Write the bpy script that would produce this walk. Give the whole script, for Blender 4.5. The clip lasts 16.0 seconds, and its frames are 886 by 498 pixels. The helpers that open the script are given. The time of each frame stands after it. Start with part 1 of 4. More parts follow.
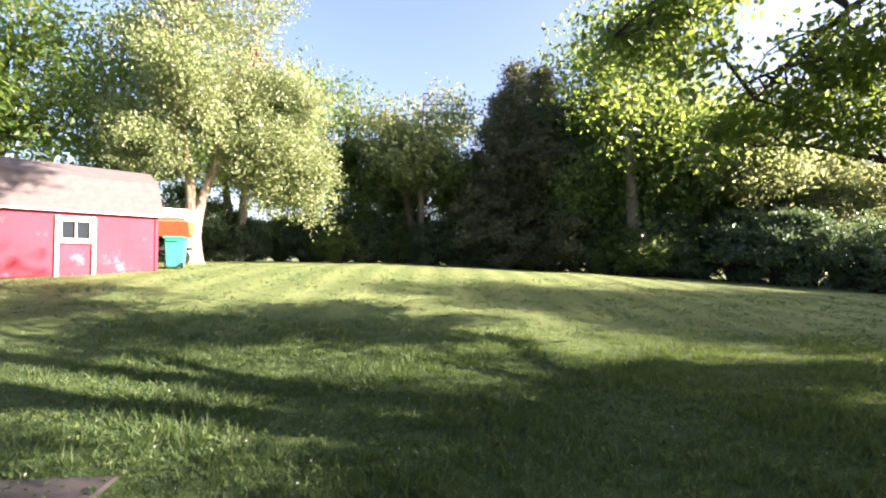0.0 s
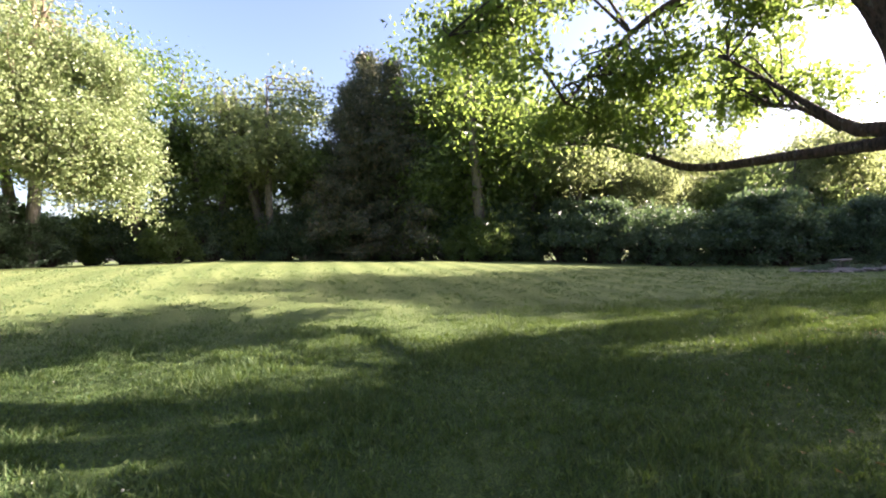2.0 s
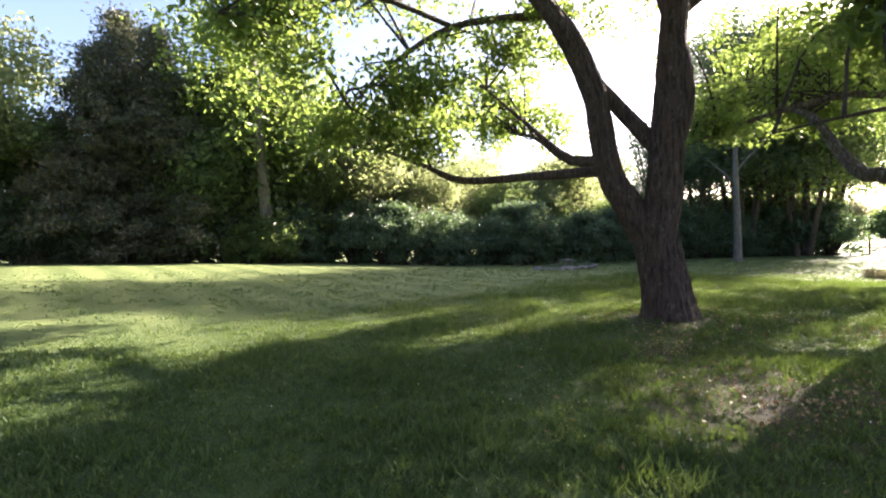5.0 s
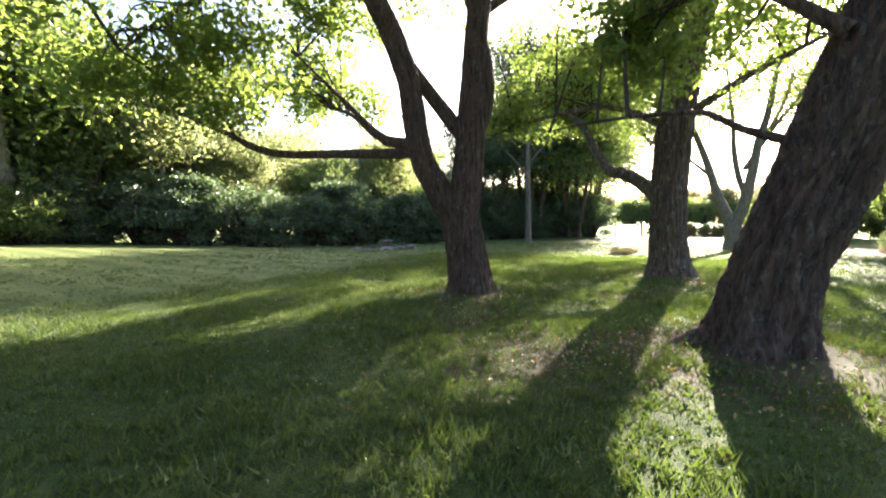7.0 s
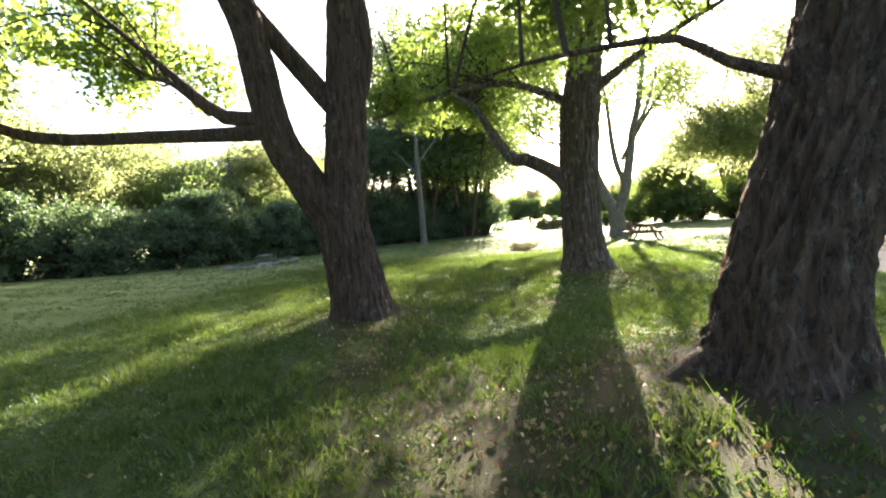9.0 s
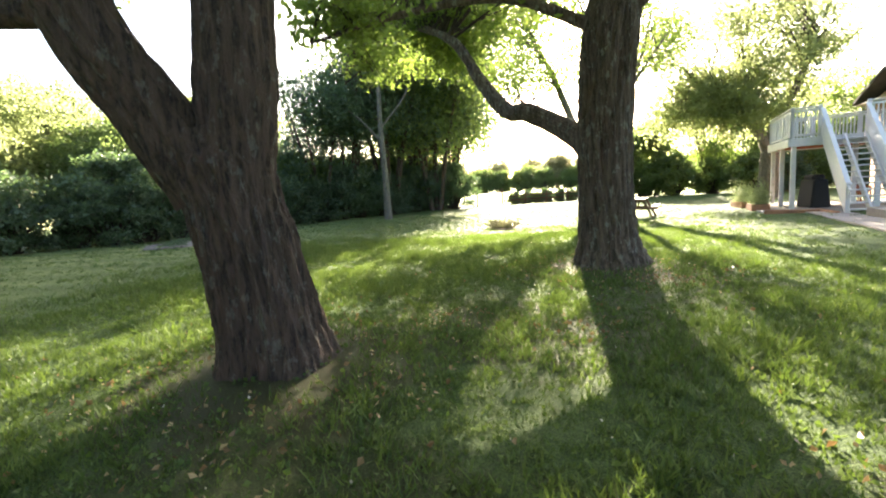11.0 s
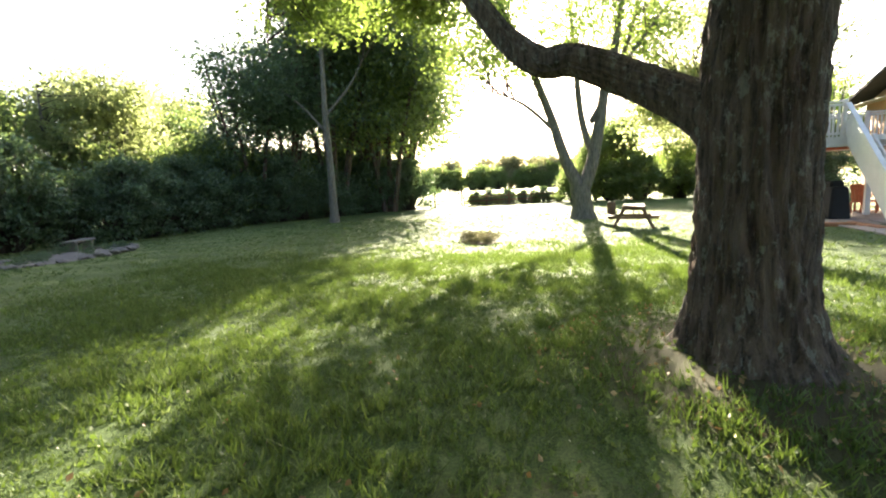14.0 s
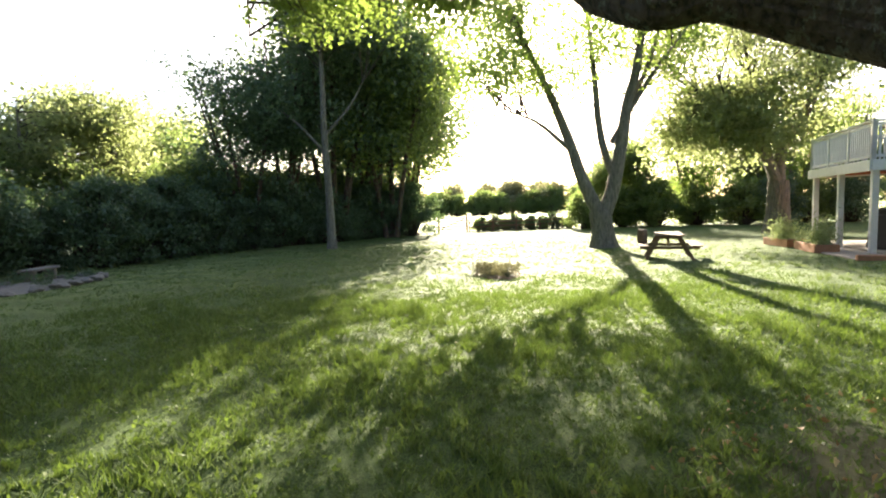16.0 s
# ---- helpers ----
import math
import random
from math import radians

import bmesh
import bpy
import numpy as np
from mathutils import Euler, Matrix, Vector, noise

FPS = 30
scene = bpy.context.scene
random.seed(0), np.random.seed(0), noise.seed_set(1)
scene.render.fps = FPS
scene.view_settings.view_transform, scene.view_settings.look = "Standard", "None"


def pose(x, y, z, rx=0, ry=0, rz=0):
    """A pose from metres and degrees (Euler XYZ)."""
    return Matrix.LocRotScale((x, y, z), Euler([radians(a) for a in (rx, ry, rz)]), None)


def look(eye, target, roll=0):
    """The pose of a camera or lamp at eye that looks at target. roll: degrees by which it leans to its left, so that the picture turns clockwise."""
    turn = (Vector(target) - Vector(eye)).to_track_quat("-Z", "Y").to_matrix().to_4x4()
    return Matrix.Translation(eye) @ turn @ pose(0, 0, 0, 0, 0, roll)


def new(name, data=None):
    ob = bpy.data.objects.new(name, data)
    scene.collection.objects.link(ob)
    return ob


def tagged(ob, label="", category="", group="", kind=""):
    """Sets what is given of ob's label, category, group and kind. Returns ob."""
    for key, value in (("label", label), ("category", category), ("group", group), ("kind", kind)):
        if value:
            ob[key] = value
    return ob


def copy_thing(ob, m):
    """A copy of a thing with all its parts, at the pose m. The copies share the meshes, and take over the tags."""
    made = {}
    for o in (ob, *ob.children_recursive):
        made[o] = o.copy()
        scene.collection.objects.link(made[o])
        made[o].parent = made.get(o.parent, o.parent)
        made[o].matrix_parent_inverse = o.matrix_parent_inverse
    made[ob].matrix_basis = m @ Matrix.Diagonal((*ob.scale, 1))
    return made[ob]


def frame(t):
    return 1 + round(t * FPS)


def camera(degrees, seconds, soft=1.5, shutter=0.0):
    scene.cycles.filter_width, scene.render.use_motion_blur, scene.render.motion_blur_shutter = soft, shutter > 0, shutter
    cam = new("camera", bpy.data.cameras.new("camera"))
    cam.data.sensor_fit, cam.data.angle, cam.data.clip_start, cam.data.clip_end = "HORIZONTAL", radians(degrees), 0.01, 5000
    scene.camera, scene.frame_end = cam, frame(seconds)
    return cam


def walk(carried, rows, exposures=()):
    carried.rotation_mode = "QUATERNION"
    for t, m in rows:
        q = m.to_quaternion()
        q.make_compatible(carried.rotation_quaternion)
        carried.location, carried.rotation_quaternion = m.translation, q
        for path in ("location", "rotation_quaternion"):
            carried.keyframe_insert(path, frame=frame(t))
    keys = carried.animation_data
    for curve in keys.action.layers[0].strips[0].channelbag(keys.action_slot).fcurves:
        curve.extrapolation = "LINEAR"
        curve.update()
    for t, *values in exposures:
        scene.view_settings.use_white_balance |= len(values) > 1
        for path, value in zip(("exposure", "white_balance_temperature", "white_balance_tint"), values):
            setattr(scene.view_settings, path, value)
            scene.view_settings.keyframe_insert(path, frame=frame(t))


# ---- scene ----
cam = camera(89.7, 16.0, 2.0)
METRES, EYE, TILT, LEAN, TURN = 11.0, 1.5, 0.0, 0.0, 0.0
EXPOSURES = [(0.0, 3.0, 6200, 30), (3.0, 2.95, 6050, 30), (6.5, 3.25, 6150, 23), (9.0, 3.4, 6450, 15), (12.0, 3.65, 6600, 12), (14.0, 3.35, 6550, 13), (16.0, 3.0, 6550, 13)]
ROWS = [
    (0.0, 0.0, 0.0, 0.0, -0.01, 1.23, -0.4),
    (0.5, -0.0002, -0.0019, -0.0004, -5.55, 0.84, 0.49),
    (1.0, -0.0003, -0.0043, -0.0026, -10.97, 0.48, 0.9),
    (1.5, 0.0046, -0.0049, -0.0026, -15.19, -0.02, 2.36),
    (2.0, 0.0144, -0.0049, -0.0014, -17.98, -0.11, 2.06),
    (2.5, 0.0243, -0.0056, -0.0017, -23.02, -0.36, 0.81),
    (3.0, 0.028, -0.0074, -0.0002, -29.55, -0.61, 1.13),
    (5.5, 0.0352, -0.0148, 0.0003, -47.6, -1.04, 1.65),
    (6.0, 0.0383, -0.0181, -0.0007, -52.76, -1.24, 1.71),
    (6.5, 0.0388, -0.0184, -0.001, -59.48, -1.24, 0.93),
    (7.0, 0.0467, -0.0177, -0.004, -66.42, -3.63, 0.57),
    (7.5, 0.08, -0.012, -0.0063, -72.6, -3.21, 3.14),
    (8.0, 0.121, 0.0026, -0.0089, -77.82, -3.91, 4.66),
    (8.5, 0.1694, 0.0206, -0.0111, -80.56, -4.66, 4.98),
    (9.0, 0.2237, 0.0368, -0.0123, -80.15, -3.56, 4.36),
    (11.5, 0.5293, 0.0945, -0.0069, -85.29, -7.67, 3.39),
    (12.0, 0.5882, 0.1005, -0.0044, -86.33, -6.14, 2.66),
    (12.5, 0.6453, 0.1083, -0.0038, -86.06, -8.15, 0.57),
    (13.0, 0.6985, 0.1203, -0.0017, -90.36, -8.77, 2.27),
    (13.5, 0.7519, 0.1307, 0.0005, -89.98, -7.79, 1.59),
    (14.0, 0.7985, 0.1405, 0.0029, -90.81, -8.01, 2.73),
    (14.5, 0.8454, 0.1455, 0.0025, -89.5, -6.73, 3.32),
    (15.0, 0.8889, 0.149, 0.0038, -90.18, -6.4, 2.32),
    (15.5, 0.9297, 0.1571, 0.0027, -92.85, -6.13, 2.72),
    (16.0, 0.9669, 0.161, 0.0015, -90.66, -4.81, 2.33),
]
walk(cam, [(t, pose(0, 0, EYE, TILT, LEAN, TURN) @ pose(METRES * x, METRES * y, METRES * z, 90 + pitch, roll, yaw)) for t, x, y, z, yaw, pitch, roll in ROWS], EXPOSURES)

# ---- light ----
SUN_AZ, SUN_EL = -8.5, 23.0          # degrees from +x towards +y, and above the horizon
world = bpy.data.worlds.new("world")
scene.world = world
world.use_nodes = True
wn = world.node_tree
sky = wn.nodes.new("ShaderNodeTexSky")
sky.sky_type, sky.sun_disc = "NISHITA", False
sky.sun_elevation, sky.sun_rotation = radians(SUN_EL), radians(90 - SUN_AZ)
sky.air_density, sky.dust_density, sky.ozone_density = 1.0, 3.0, 1.0
wn.links.new(sky.outputs[0], wn.nodes["Background"].inputs[0])
wn.nodes["Background"].inputs[1].default_value = 0.056
sun = new("sun", bpy.data.lights.new("sun", "SUN"))
sun.data.energy, sun.data.angle, sun.data.color = 5.0, radians(0.5), (1.0, 0.9, 0.7)
ca, sa, ce, se = math.cos(radians(SUN_AZ)), math.sin(radians(SUN_AZ)), math.cos(radians(SUN_EL)), math.sin(radians(SUN_EL))
sun.matrix_world = look((60 * ca * ce, 60 * sa * ce, 60 * se), (0, 0, 0))
scene.view_settings.exposure = 0.0


# ---- materials ----
def nodes(name):
    m = bpy.data.materials.new(name)
    m.use_nodes = True
    return m, m.node_tree.nodes, m.node_tree.links, m.node_tree.nodes["Principled BSDF"]


def ramp(n, l, source, stops):
    r = n.new("ShaderNodeValToRGB")
    e = r.color_ramp.elements
    while len(e) < len(stops):
        e.new(0.5)
    for i, (p, c) in enumerate(stops):
        e[i].position, e[i].color = p, (*c, 1)
    l.new(source, r.inputs[0])
    return r.outputs[0]


def noise_at(n, l, scale, detail=4.0, stretch=(1, 1, 1), rough=0.6):
    c = n.new("ShaderNodeTexCoord")
    mp = n.new("ShaderNodeMapping")
    mp.inputs["Scale"].default_value = stretch
    t = n.new("ShaderNodeTexNoise")
    t.inputs["Scale"].default_value, t.inputs["Detail"].default_value, t.inputs["Roughness"].default_value = scale, detail, rough
    l.new(c.outputs["Object"], mp.inputs[0])
    l.new(mp.outputs[0], t.inputs["Vector"])
    return t.outputs["Fac"]


def blend(n, l, fac, a, b, mode="MIX"):
    m = n.new("ShaderNodeMix")
    m.data_type, m.blend_type = "RGBA", mode
    for i, v in ((0, fac), (6, a), (7, b)):
        if isinstance(v, (int, float)):
            m.inputs[i].default_value = v
        elif isinstance(v, tuple):
            m.inputs[i].default_value = (*v, 1)
        else:
            l.new(v, m.inputs[i])
    return m.outputs[2]


def bumped(n, l, p, height, strength, distance):
    b = n.new("ShaderNodeBump")
    b.inputs["Strength"].default_value, b.inputs["Distance"].default_value = strength, distance
    l.new(height, b.inputs["Height"])
    l.new(b.outputs[0], p.inputs["Normal"])


def leaf_material(name, dark, mid, light, through_colour, amount=0.45, rough=0.4):
    m, n, l, p = nodes(name)
    g = n.new("ShaderNodeNewGeometry")
    col = ramp(n, l, g.outputs["Random Per Island"], [(0.0, dark), (0.55, mid), (1.0, light)])
    l.new(col, p.inputs["Base Color"])
    p.inputs["Roughness"].default_value = rough
    t = n.new("ShaderNodeBsdfTranslucent")
    l.new(blend(n, l, 0.6, col, through_colour), t.inputs[0])
    x = n.new("ShaderNodeMixShader")
    x.inputs[0].default_value = amount
    l.new(p.outputs[0], x.inputs[1])
    l.new(t.outputs[0], x.inputs[2])
    l.new(x.outputs[0], n["Material Output"].inputs[0])
    return m


def bark_material(name, dark, light, lichen=0.0, scale=9.0):
    m, n, l, p = nodes(name)
    a = noise_at(n, l, scale * 2.2, 6, (1, 1, 0.13), 0.62)
    b = noise_at(n, l, 55.0, 4, (1, 1, 0.45), 0.7)
    col = ramp(n, l, a, [(0.4, dark), (0.5, tuple(0.5 * (p + q) for p, q in zip(dark, light))), (0.68, light)])
    col = blend(n, l, ramp(n, l, b, [(0.35, (0.0, 0.0, 0.0)), (0.7, (0.5, 0.5, 0.5))]), col, light, "MIX")
    if lichen:
        spot = ramp(n, l, noise_at(n, l, 11.0, 5, (1, 1, 0.55), 0.75), [(0.56, (0, 0, 0)), (0.62, (lichen, lichen, lichen))])
        col = blend(n, l, spot, col, (0.3, 0.32, 0.27))
    l.new(col, p.inputs["Base Color"])
    p.inputs["Roughness"].default_value = 0.92
    h = blend(n, l, 0.35, a, b)
    bumped(n, l, p, h, 1.0, 0.09)
    return m


def plain_material(name, colour, vary=0.25, scale=6.0, rough=0.7, bump=0.15, stretch=(1, 1, 1), metal=0.0):
    m, n, l, p = nodes(name)
    a, b = noise_at(n, l, scale, 5, stretch), noise_at(n, l, scale * 9, 3, stretch)
    col = ramp(n, l, a, [(0.3, tuple(c * (1 - vary) for c in colour)), (0.7, tuple(min(1, c * (1 + vary * 0.6)) for c in colour))])
    col = blend(n, l, ramp(n, l, b, [(0.45, (0, 0, 0)), (0.8, (0.4, 0.4, 0.4))]), col, tuple(c * 0.6 for c in colour))
    o = n.new("ShaderNodeObjectInfo")
    col = blend(n, l, ramp(n, l, o.outputs["Random"], [(0, (0, 0, 0)), (1, (0.25, 0.25, 0.25))]), col, tuple(c * 0.7 for c in colour))
    l.new(col, p.inputs["Base Color"])
    p.inputs["Roughness"].default_value, p.inputs["Metallic"].default_value = rough, metal
    bumped(n, l, p, b, bump, 0.01)
    return m


# worn places in the lawn: x, y, radius
WORN = [(5.56, 1.08, 0.8), (5.61, -0.07, 0.7), (6.53, 2.05, 0.5), (9.68, 1.22, 0.45), (9.35, 0.17, 0.5), (11.02, -1.28, 0.5), (4.77, 0.65, 0.5)]


def ground_material():
    m, n, l, p = nodes("lawn")
    big, mid, fine = noise_at(n, l, 0.35, 4), noise_at(n, l, 3.5, 5, (1, 1, 1), 0.7), noise_at(n, l, 60.0, 4, (1, 1, 1), 0.75)
    col = ramp(n, l, fine, [(0.36, (0.01, 0.02, 0.006)), (0.5, (0.046, 0.078, 0.018)), (0.7, (0.12, 0.165, 0.045))])
    col = blend(n, l, ramp(n, l, big, [(0.35, (0, 0, 0)), (0.7, (0.45, 0.45, 0.45))]), col, (0.07, 0.105, 0.03))
    col = blend(n, l, ramp(n, l, mid, [(0.62, (0, 0, 0)), (0.75, (0.5, 0.5, 0.5))]), col, (0.11, 0.1, 0.045))
    # mown stripes across the open lawn
    c = n.new("ShaderNodeTexCoord")
    w = n.new("ShaderNodeTexWave")
    w.wave_type, w.bands_direction = "BANDS", "X"
    w.inputs["Scale"].default_value, w.inputs["Distortion"].default_value, w.inputs["Detail Scale"].default_value = 0.22, 0.5, 0.3
    l.new(c.outputs["Object"], w.inputs["Vector"])
    s = n.new("ShaderNodeSeparateXYZ")
    l.new(c.outputs["Object"], s.inputs[0])
    past = n.new("ShaderNodeMapRange")
    past.inputs["From Min"].default_value, past.inputs["From Max"].default_value, past.inputs["To Max"].default_value = 6.0, 11.0, 1.0
    l.new(s.outputs["Y"], past.inputs["Value"])
    mul = n.new("ShaderNodeMath")
    mul.operation = "MULTIPLY"
    l.new(past.outputs[0], mul.inputs[0])
    stripe = n.new("ShaderNodeMapRange")
    stripe.inputs["To Min"].default_value, stripe.inputs["To Max"].default_value = 0.14, 0.34
    l.new(w.outputs["Fac"], stripe.inputs["Value"])
    l.new(stripe.outputs[0], mul.inputs[1])
    col = blend(n, l, mul.outputs[0], col, (0.31, 0.34, 0.13))
    # hay field beyond the fence
    hay = n.new("ShaderNodeMapRange")
    hay.inputs["From Min"].default_value, hay.inputs["From Max"].default_value = 47.0, 48.5
    l.new(s.outputs["X"], hay.inputs["Value"])
    col = blend(n, l, hay.outputs[0], col, (0.36, 0.37, 0.17))
    # worn earth
    dirt = None
    for i, (cx, cy, r) in enumerate([(8.5, 2.72, 1.1), (12.1, -0.87, 1.25), (5.8, -1.4, 1.35)] + [(x, y, r + 0.55) for x, y, r in WORN]):
        d = n.new("ShaderNodeVectorMath")
        d.operation = "DISTANCE"
        l.new(c.outputs["Object"], d.inputs[0])
        d.inputs[1].default_value = (cx, cy, 0.1)
        wob = n.new("ShaderNodeMath")
        wob.operation = "MULTIPLY_ADD"
        l.new(mid, wob.inputs[0])
        wob.inputs[1].default_value = -1.5
        l.new(d.outputs["Value"], wob.inputs[2])
        mr = n.new("ShaderNodeMapRange")
        mr.inputs["From Min"].default_value, mr.inputs["From Max"].default_value = r - 0.45, r - 0.9
        mr.inputs["To Max"].default_value = 0.65 if i < 3 else 0.42
        l.new(wob.outputs[0], mr.inputs["Value"])
        col = blend(n, l, mr.outputs[0], col, (0.06, 0.043, 0.028))
    l.new(col, p.inputs["Base Color"])
    p.inputs["Roughness"].default_value = 0.85
    p.inputs["Specular IOR Level"].default_value = 0.2
    bumped(n, l, p, blend(n, l, 0.5, fine, mid), 0.8, 0.05)
    return m


M_LAWN = ground_material()
M_BARK = bark_material("furrowed_bark", (0.022, 0.017, 0.014), (0.17, 0.13, 0.1), 0.55)
M_BARK_RED = bark_material("red_brown_bark", (0.016, 0.011, 0.009), (0.13, 0.085, 0.064), 0.25)
M_BARK_PALE = bark_material("pale_bark", (0.16, 0.12, 0.075), (0.42, 0.34, 0.23), 0.0)
M_BARK_GREY = bark_material("grey_bark", (0.06, 0.055, 0.045), (0.2, 0.18, 0.15), 0.3)
M_TWIG = bark_material("twig_bark", (0.02, 0.015, 0.011), (0.08, 0.06, 0.045))
L_MAPLE = leaf_material("maple_leaf", (0.03, 0.062, 0.014), (0.055, 0.108, 0.022), (0.1, 0.155, 0.035), (0.36, 0.48, 0.085), 0.6)
L_YELLOW = leaf_material("yellow_green_leaf", (0.075, 0.115, 0.035), (0.13, 0.175, 0.06), (0.21, 0.24, 0.105), (0.47, 0.52, 0.21), 0.6)
L_PALE = leaf_material("pale_leaf", (0.12, 0.165, 0.06), (0.21, 0.265, 0.11), (0.33, 0.37, 0.19), (0.38, 0.46, 0.17), 0.4)
L_DARK = leaf_material("dark_leaf", (0.03, 0.056, 0.034), (0.06, 0.105, 0.06), (0.115, 0.165, 0.095), (0.2, 0.3, 0.09), 0.38)
L_MID = leaf_material("hedgerow_leaf", (0.035, 0.068, 0.02), (0.07, 0.118, 0.036), (0.14, 0.19, 0.07), (0.34, 0.44, 0.12), 0.54)
L_NEEDLE = leaf_material("conifer_needle", (0.028, 0.045, 0.024), (0.06, 0.082, 0.042), (0.19, 0.15, 0.09), (0.17, 0.19, 0.08), 0.3)
# leaves beyond the field: haze is mixed into the colour, paler and greyer
L_HAZE = leaf_material("hazed_leaf", (0.125, 0.142, 0.071), (0.208, 0.218, 0.122), (0.312, 0.285, 0.182), (0.364, 0.342, 0.150), 0.45)
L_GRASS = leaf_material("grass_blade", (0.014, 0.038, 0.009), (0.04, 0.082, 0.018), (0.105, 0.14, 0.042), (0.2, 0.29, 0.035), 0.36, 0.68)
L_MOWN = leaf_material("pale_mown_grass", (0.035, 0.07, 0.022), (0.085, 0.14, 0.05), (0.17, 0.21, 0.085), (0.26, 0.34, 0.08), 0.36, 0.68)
M_RED = plain_material("faded_red_paint", (0.29, 0.02, 0.038), 0.35, 1.6, 0.75, 0.3, (1, 1, 0.5))
wt, wl = M_RED.node_tree, M_RED.node_tree.links
wp = wt.nodes["Principled BSDF"]
was = wp.inputs["Base Color"].links[0].from_socket
wear = ramp(wt.nodes, wl, noise_at(wt.nodes, wl, 1.7, 6, (1, 1, 0.7), 0.72), [(0.56, (0, 0, 0)), (0.74, (0.45, 0.45, 0.45))])
wl.new(blend(wt.nodes, wl, wear, was, (0.5, 0.3, 0.29)), wp.inputs["Base Color"])
M_SHINGLE = plain_material("grey_shingle", (0.1, 0.085, 0.08), 0.25, 5, 0.95, 0.4)
M_WHITE = plain_material("white_paint", (0.72, 0.7, 0.68), 0.1, 4, 0.55, 0.12)
M_OLDWHITE = plain_material("peeling_white_paint", (0.5, 0.46, 0.4), 0.35, 7, 0.8, 0.4)
M_GREENBIN = plain_material("teal_plastic", (0.03, 0.42, 0.27), 0.1, 3, 0.45, 0.05)
M_WOOD = plain_material("weathered_wood", (0.17, 0.1, 0.06), 0.35, 4, 0.8, 0.4, (0.3, 3, 3))
M_REDWOOD = plain_material("red_stained_wood", (0.38, 0.1, 0.04), 0.25, 4, 0.7, 0.3, (0.4, 3, 3))
M_CONCRETE = plain_material("concrete", (0.3, 0.25, 0.22), 0.2, 2.5, 0.9, 0.3)
M_BRICK = plain_material("timber_edging", (0.36, 0.17, 0.09), 0.3, 5, 0.85, 0.4)
M_SIDING = plain_material("tan_siding", (0.52, 0.3, 0.19), 0.12, 2, 0.75, 0.15)
M_STONE = plain_material("grey_stone", (0.17, 0.15, 0.135), 0.3, 5, 0.9, 0.5)
# dark concrete, with the shade it lies in put into the colour too
M_SHADED_SLAB = plain_material("shaded_dark_stone", (0.055, 0.048, 0.042), 0.3, 5, 0.85, 0.5)
M_DARK = plain_material("black_plastic", (0.012, 0.012, 0.013), 0.2, 4, 0.85, 0.1)
M_ORANGE = plain_material("orange_tarpaulin", (0.4, 0.1, 0.035), 0.2, 3, 0.6, 0.3)
L_DRY = leaf_material("dry_grey_green_leaf", (0.06, 0.065, 0.03), (0.12, 0.115, 0.06), (0.24, 0.2, 0.12), (0.2, 0.19, 0.08), 0.3)
M_LITTER = leaf_material("dry_leaf", (0.12, 0.07, 0.03), (0.24, 0.15, 0.07), (0.4, 0.3, 0.16), (0.3, 0.18, 0.06), 0.2)
M_FLOWER = leaf_material("pale_flower", (0.3, 0.28, 0.22), (0.5, 0.47, 0.38), (0.7, 0.66, 0.55), (0.4, 0.4, 0.3), 0.3)
M_GLASS, gn, gl, gp = nodes("window_glass")
gp.inputs["Base Color"].default_value = (0.02, 0.025, 0.03, 1)
gp.inputs["Roughness"].default_value = 0.06


# ---- building helpers ----
def smooth(a, b, v):
    k = np.clip((v - a) / (b - a), 0, 1)
    return k * k * (3 - 2 * k)


def gz(x, y):
    """The lie of the land."""
    x, y = np.asarray(x, float), np.asarray(y, float)
    amp = np.clip(1.2 - 0.04 * np.maximum(0, x + 4), 0.2, 1.2)
    z = amp * smooth(3, 20, -0.35 * x + 0.94 * y)
    z = z - 0.22 * smooth(14, 30, x)
    for cx, cy, h, r in ((8.5, 2.72, 0.1, 1.6), (12.1, -0.87, 0.15, 1.7), (5.8, -1.4, 0.16, 1.6)):
        z = z + h * np.exp(-((x - cx) ** 2 + (y - cy) ** 2) / r ** 2)
    z = z + 0.025 * np.sin(x * 0.9 + 0.7 * y) * np.sin(0.8 * y - 0.3 * x)
    far = smooth(60, 220, np.hypot(x, y))
    return z * (1 - far) - 0.4 * far


def mesh_from(name, verts, faces, material, smooth_shade=False):
    me = bpy.data.meshes.new(name)
    v = np.asarray(verts, np.float32)
    me.vertices.add(len(v))
    me.vertices.foreach_set("co", v.ravel())
    f = np.asarray(faces, np.int32)
    k = f.shape[1]
    me.loops.add(f.size)
    me.loops.foreach_set("vertex_index", f.ravel())
    me.polygons.add(len(f))
    me.polygons.foreach_set("loop_start", np.arange(0, f.size, k, dtype=np.int32))
    me.polygons.foreach_set("use_smooth", np.full(len(f), smooth_shade))
    me.update(calc_edges=True)
    me.validate()
    me.materials.append(material)
    return me


def place(name, me, parent=None, label="", kind=""):
    ob = new(name, me)
    if parent is not None:
        ob.parent = parent
    return tagged(ob, label, kind=kind)


def part(name, bm, material, parent=None, label=""):
    me = bpy.data.meshes.new(name)
    bm.to_mesh(me)
    bm.free()
    me.materials.append(material)
    return place(name, me, parent, label)


def thing(name, m, label, category, group="", kind=""):
    ob = new(name)
    ob.matrix_basis = m
    return tagged(ob, label, category, group, kind)


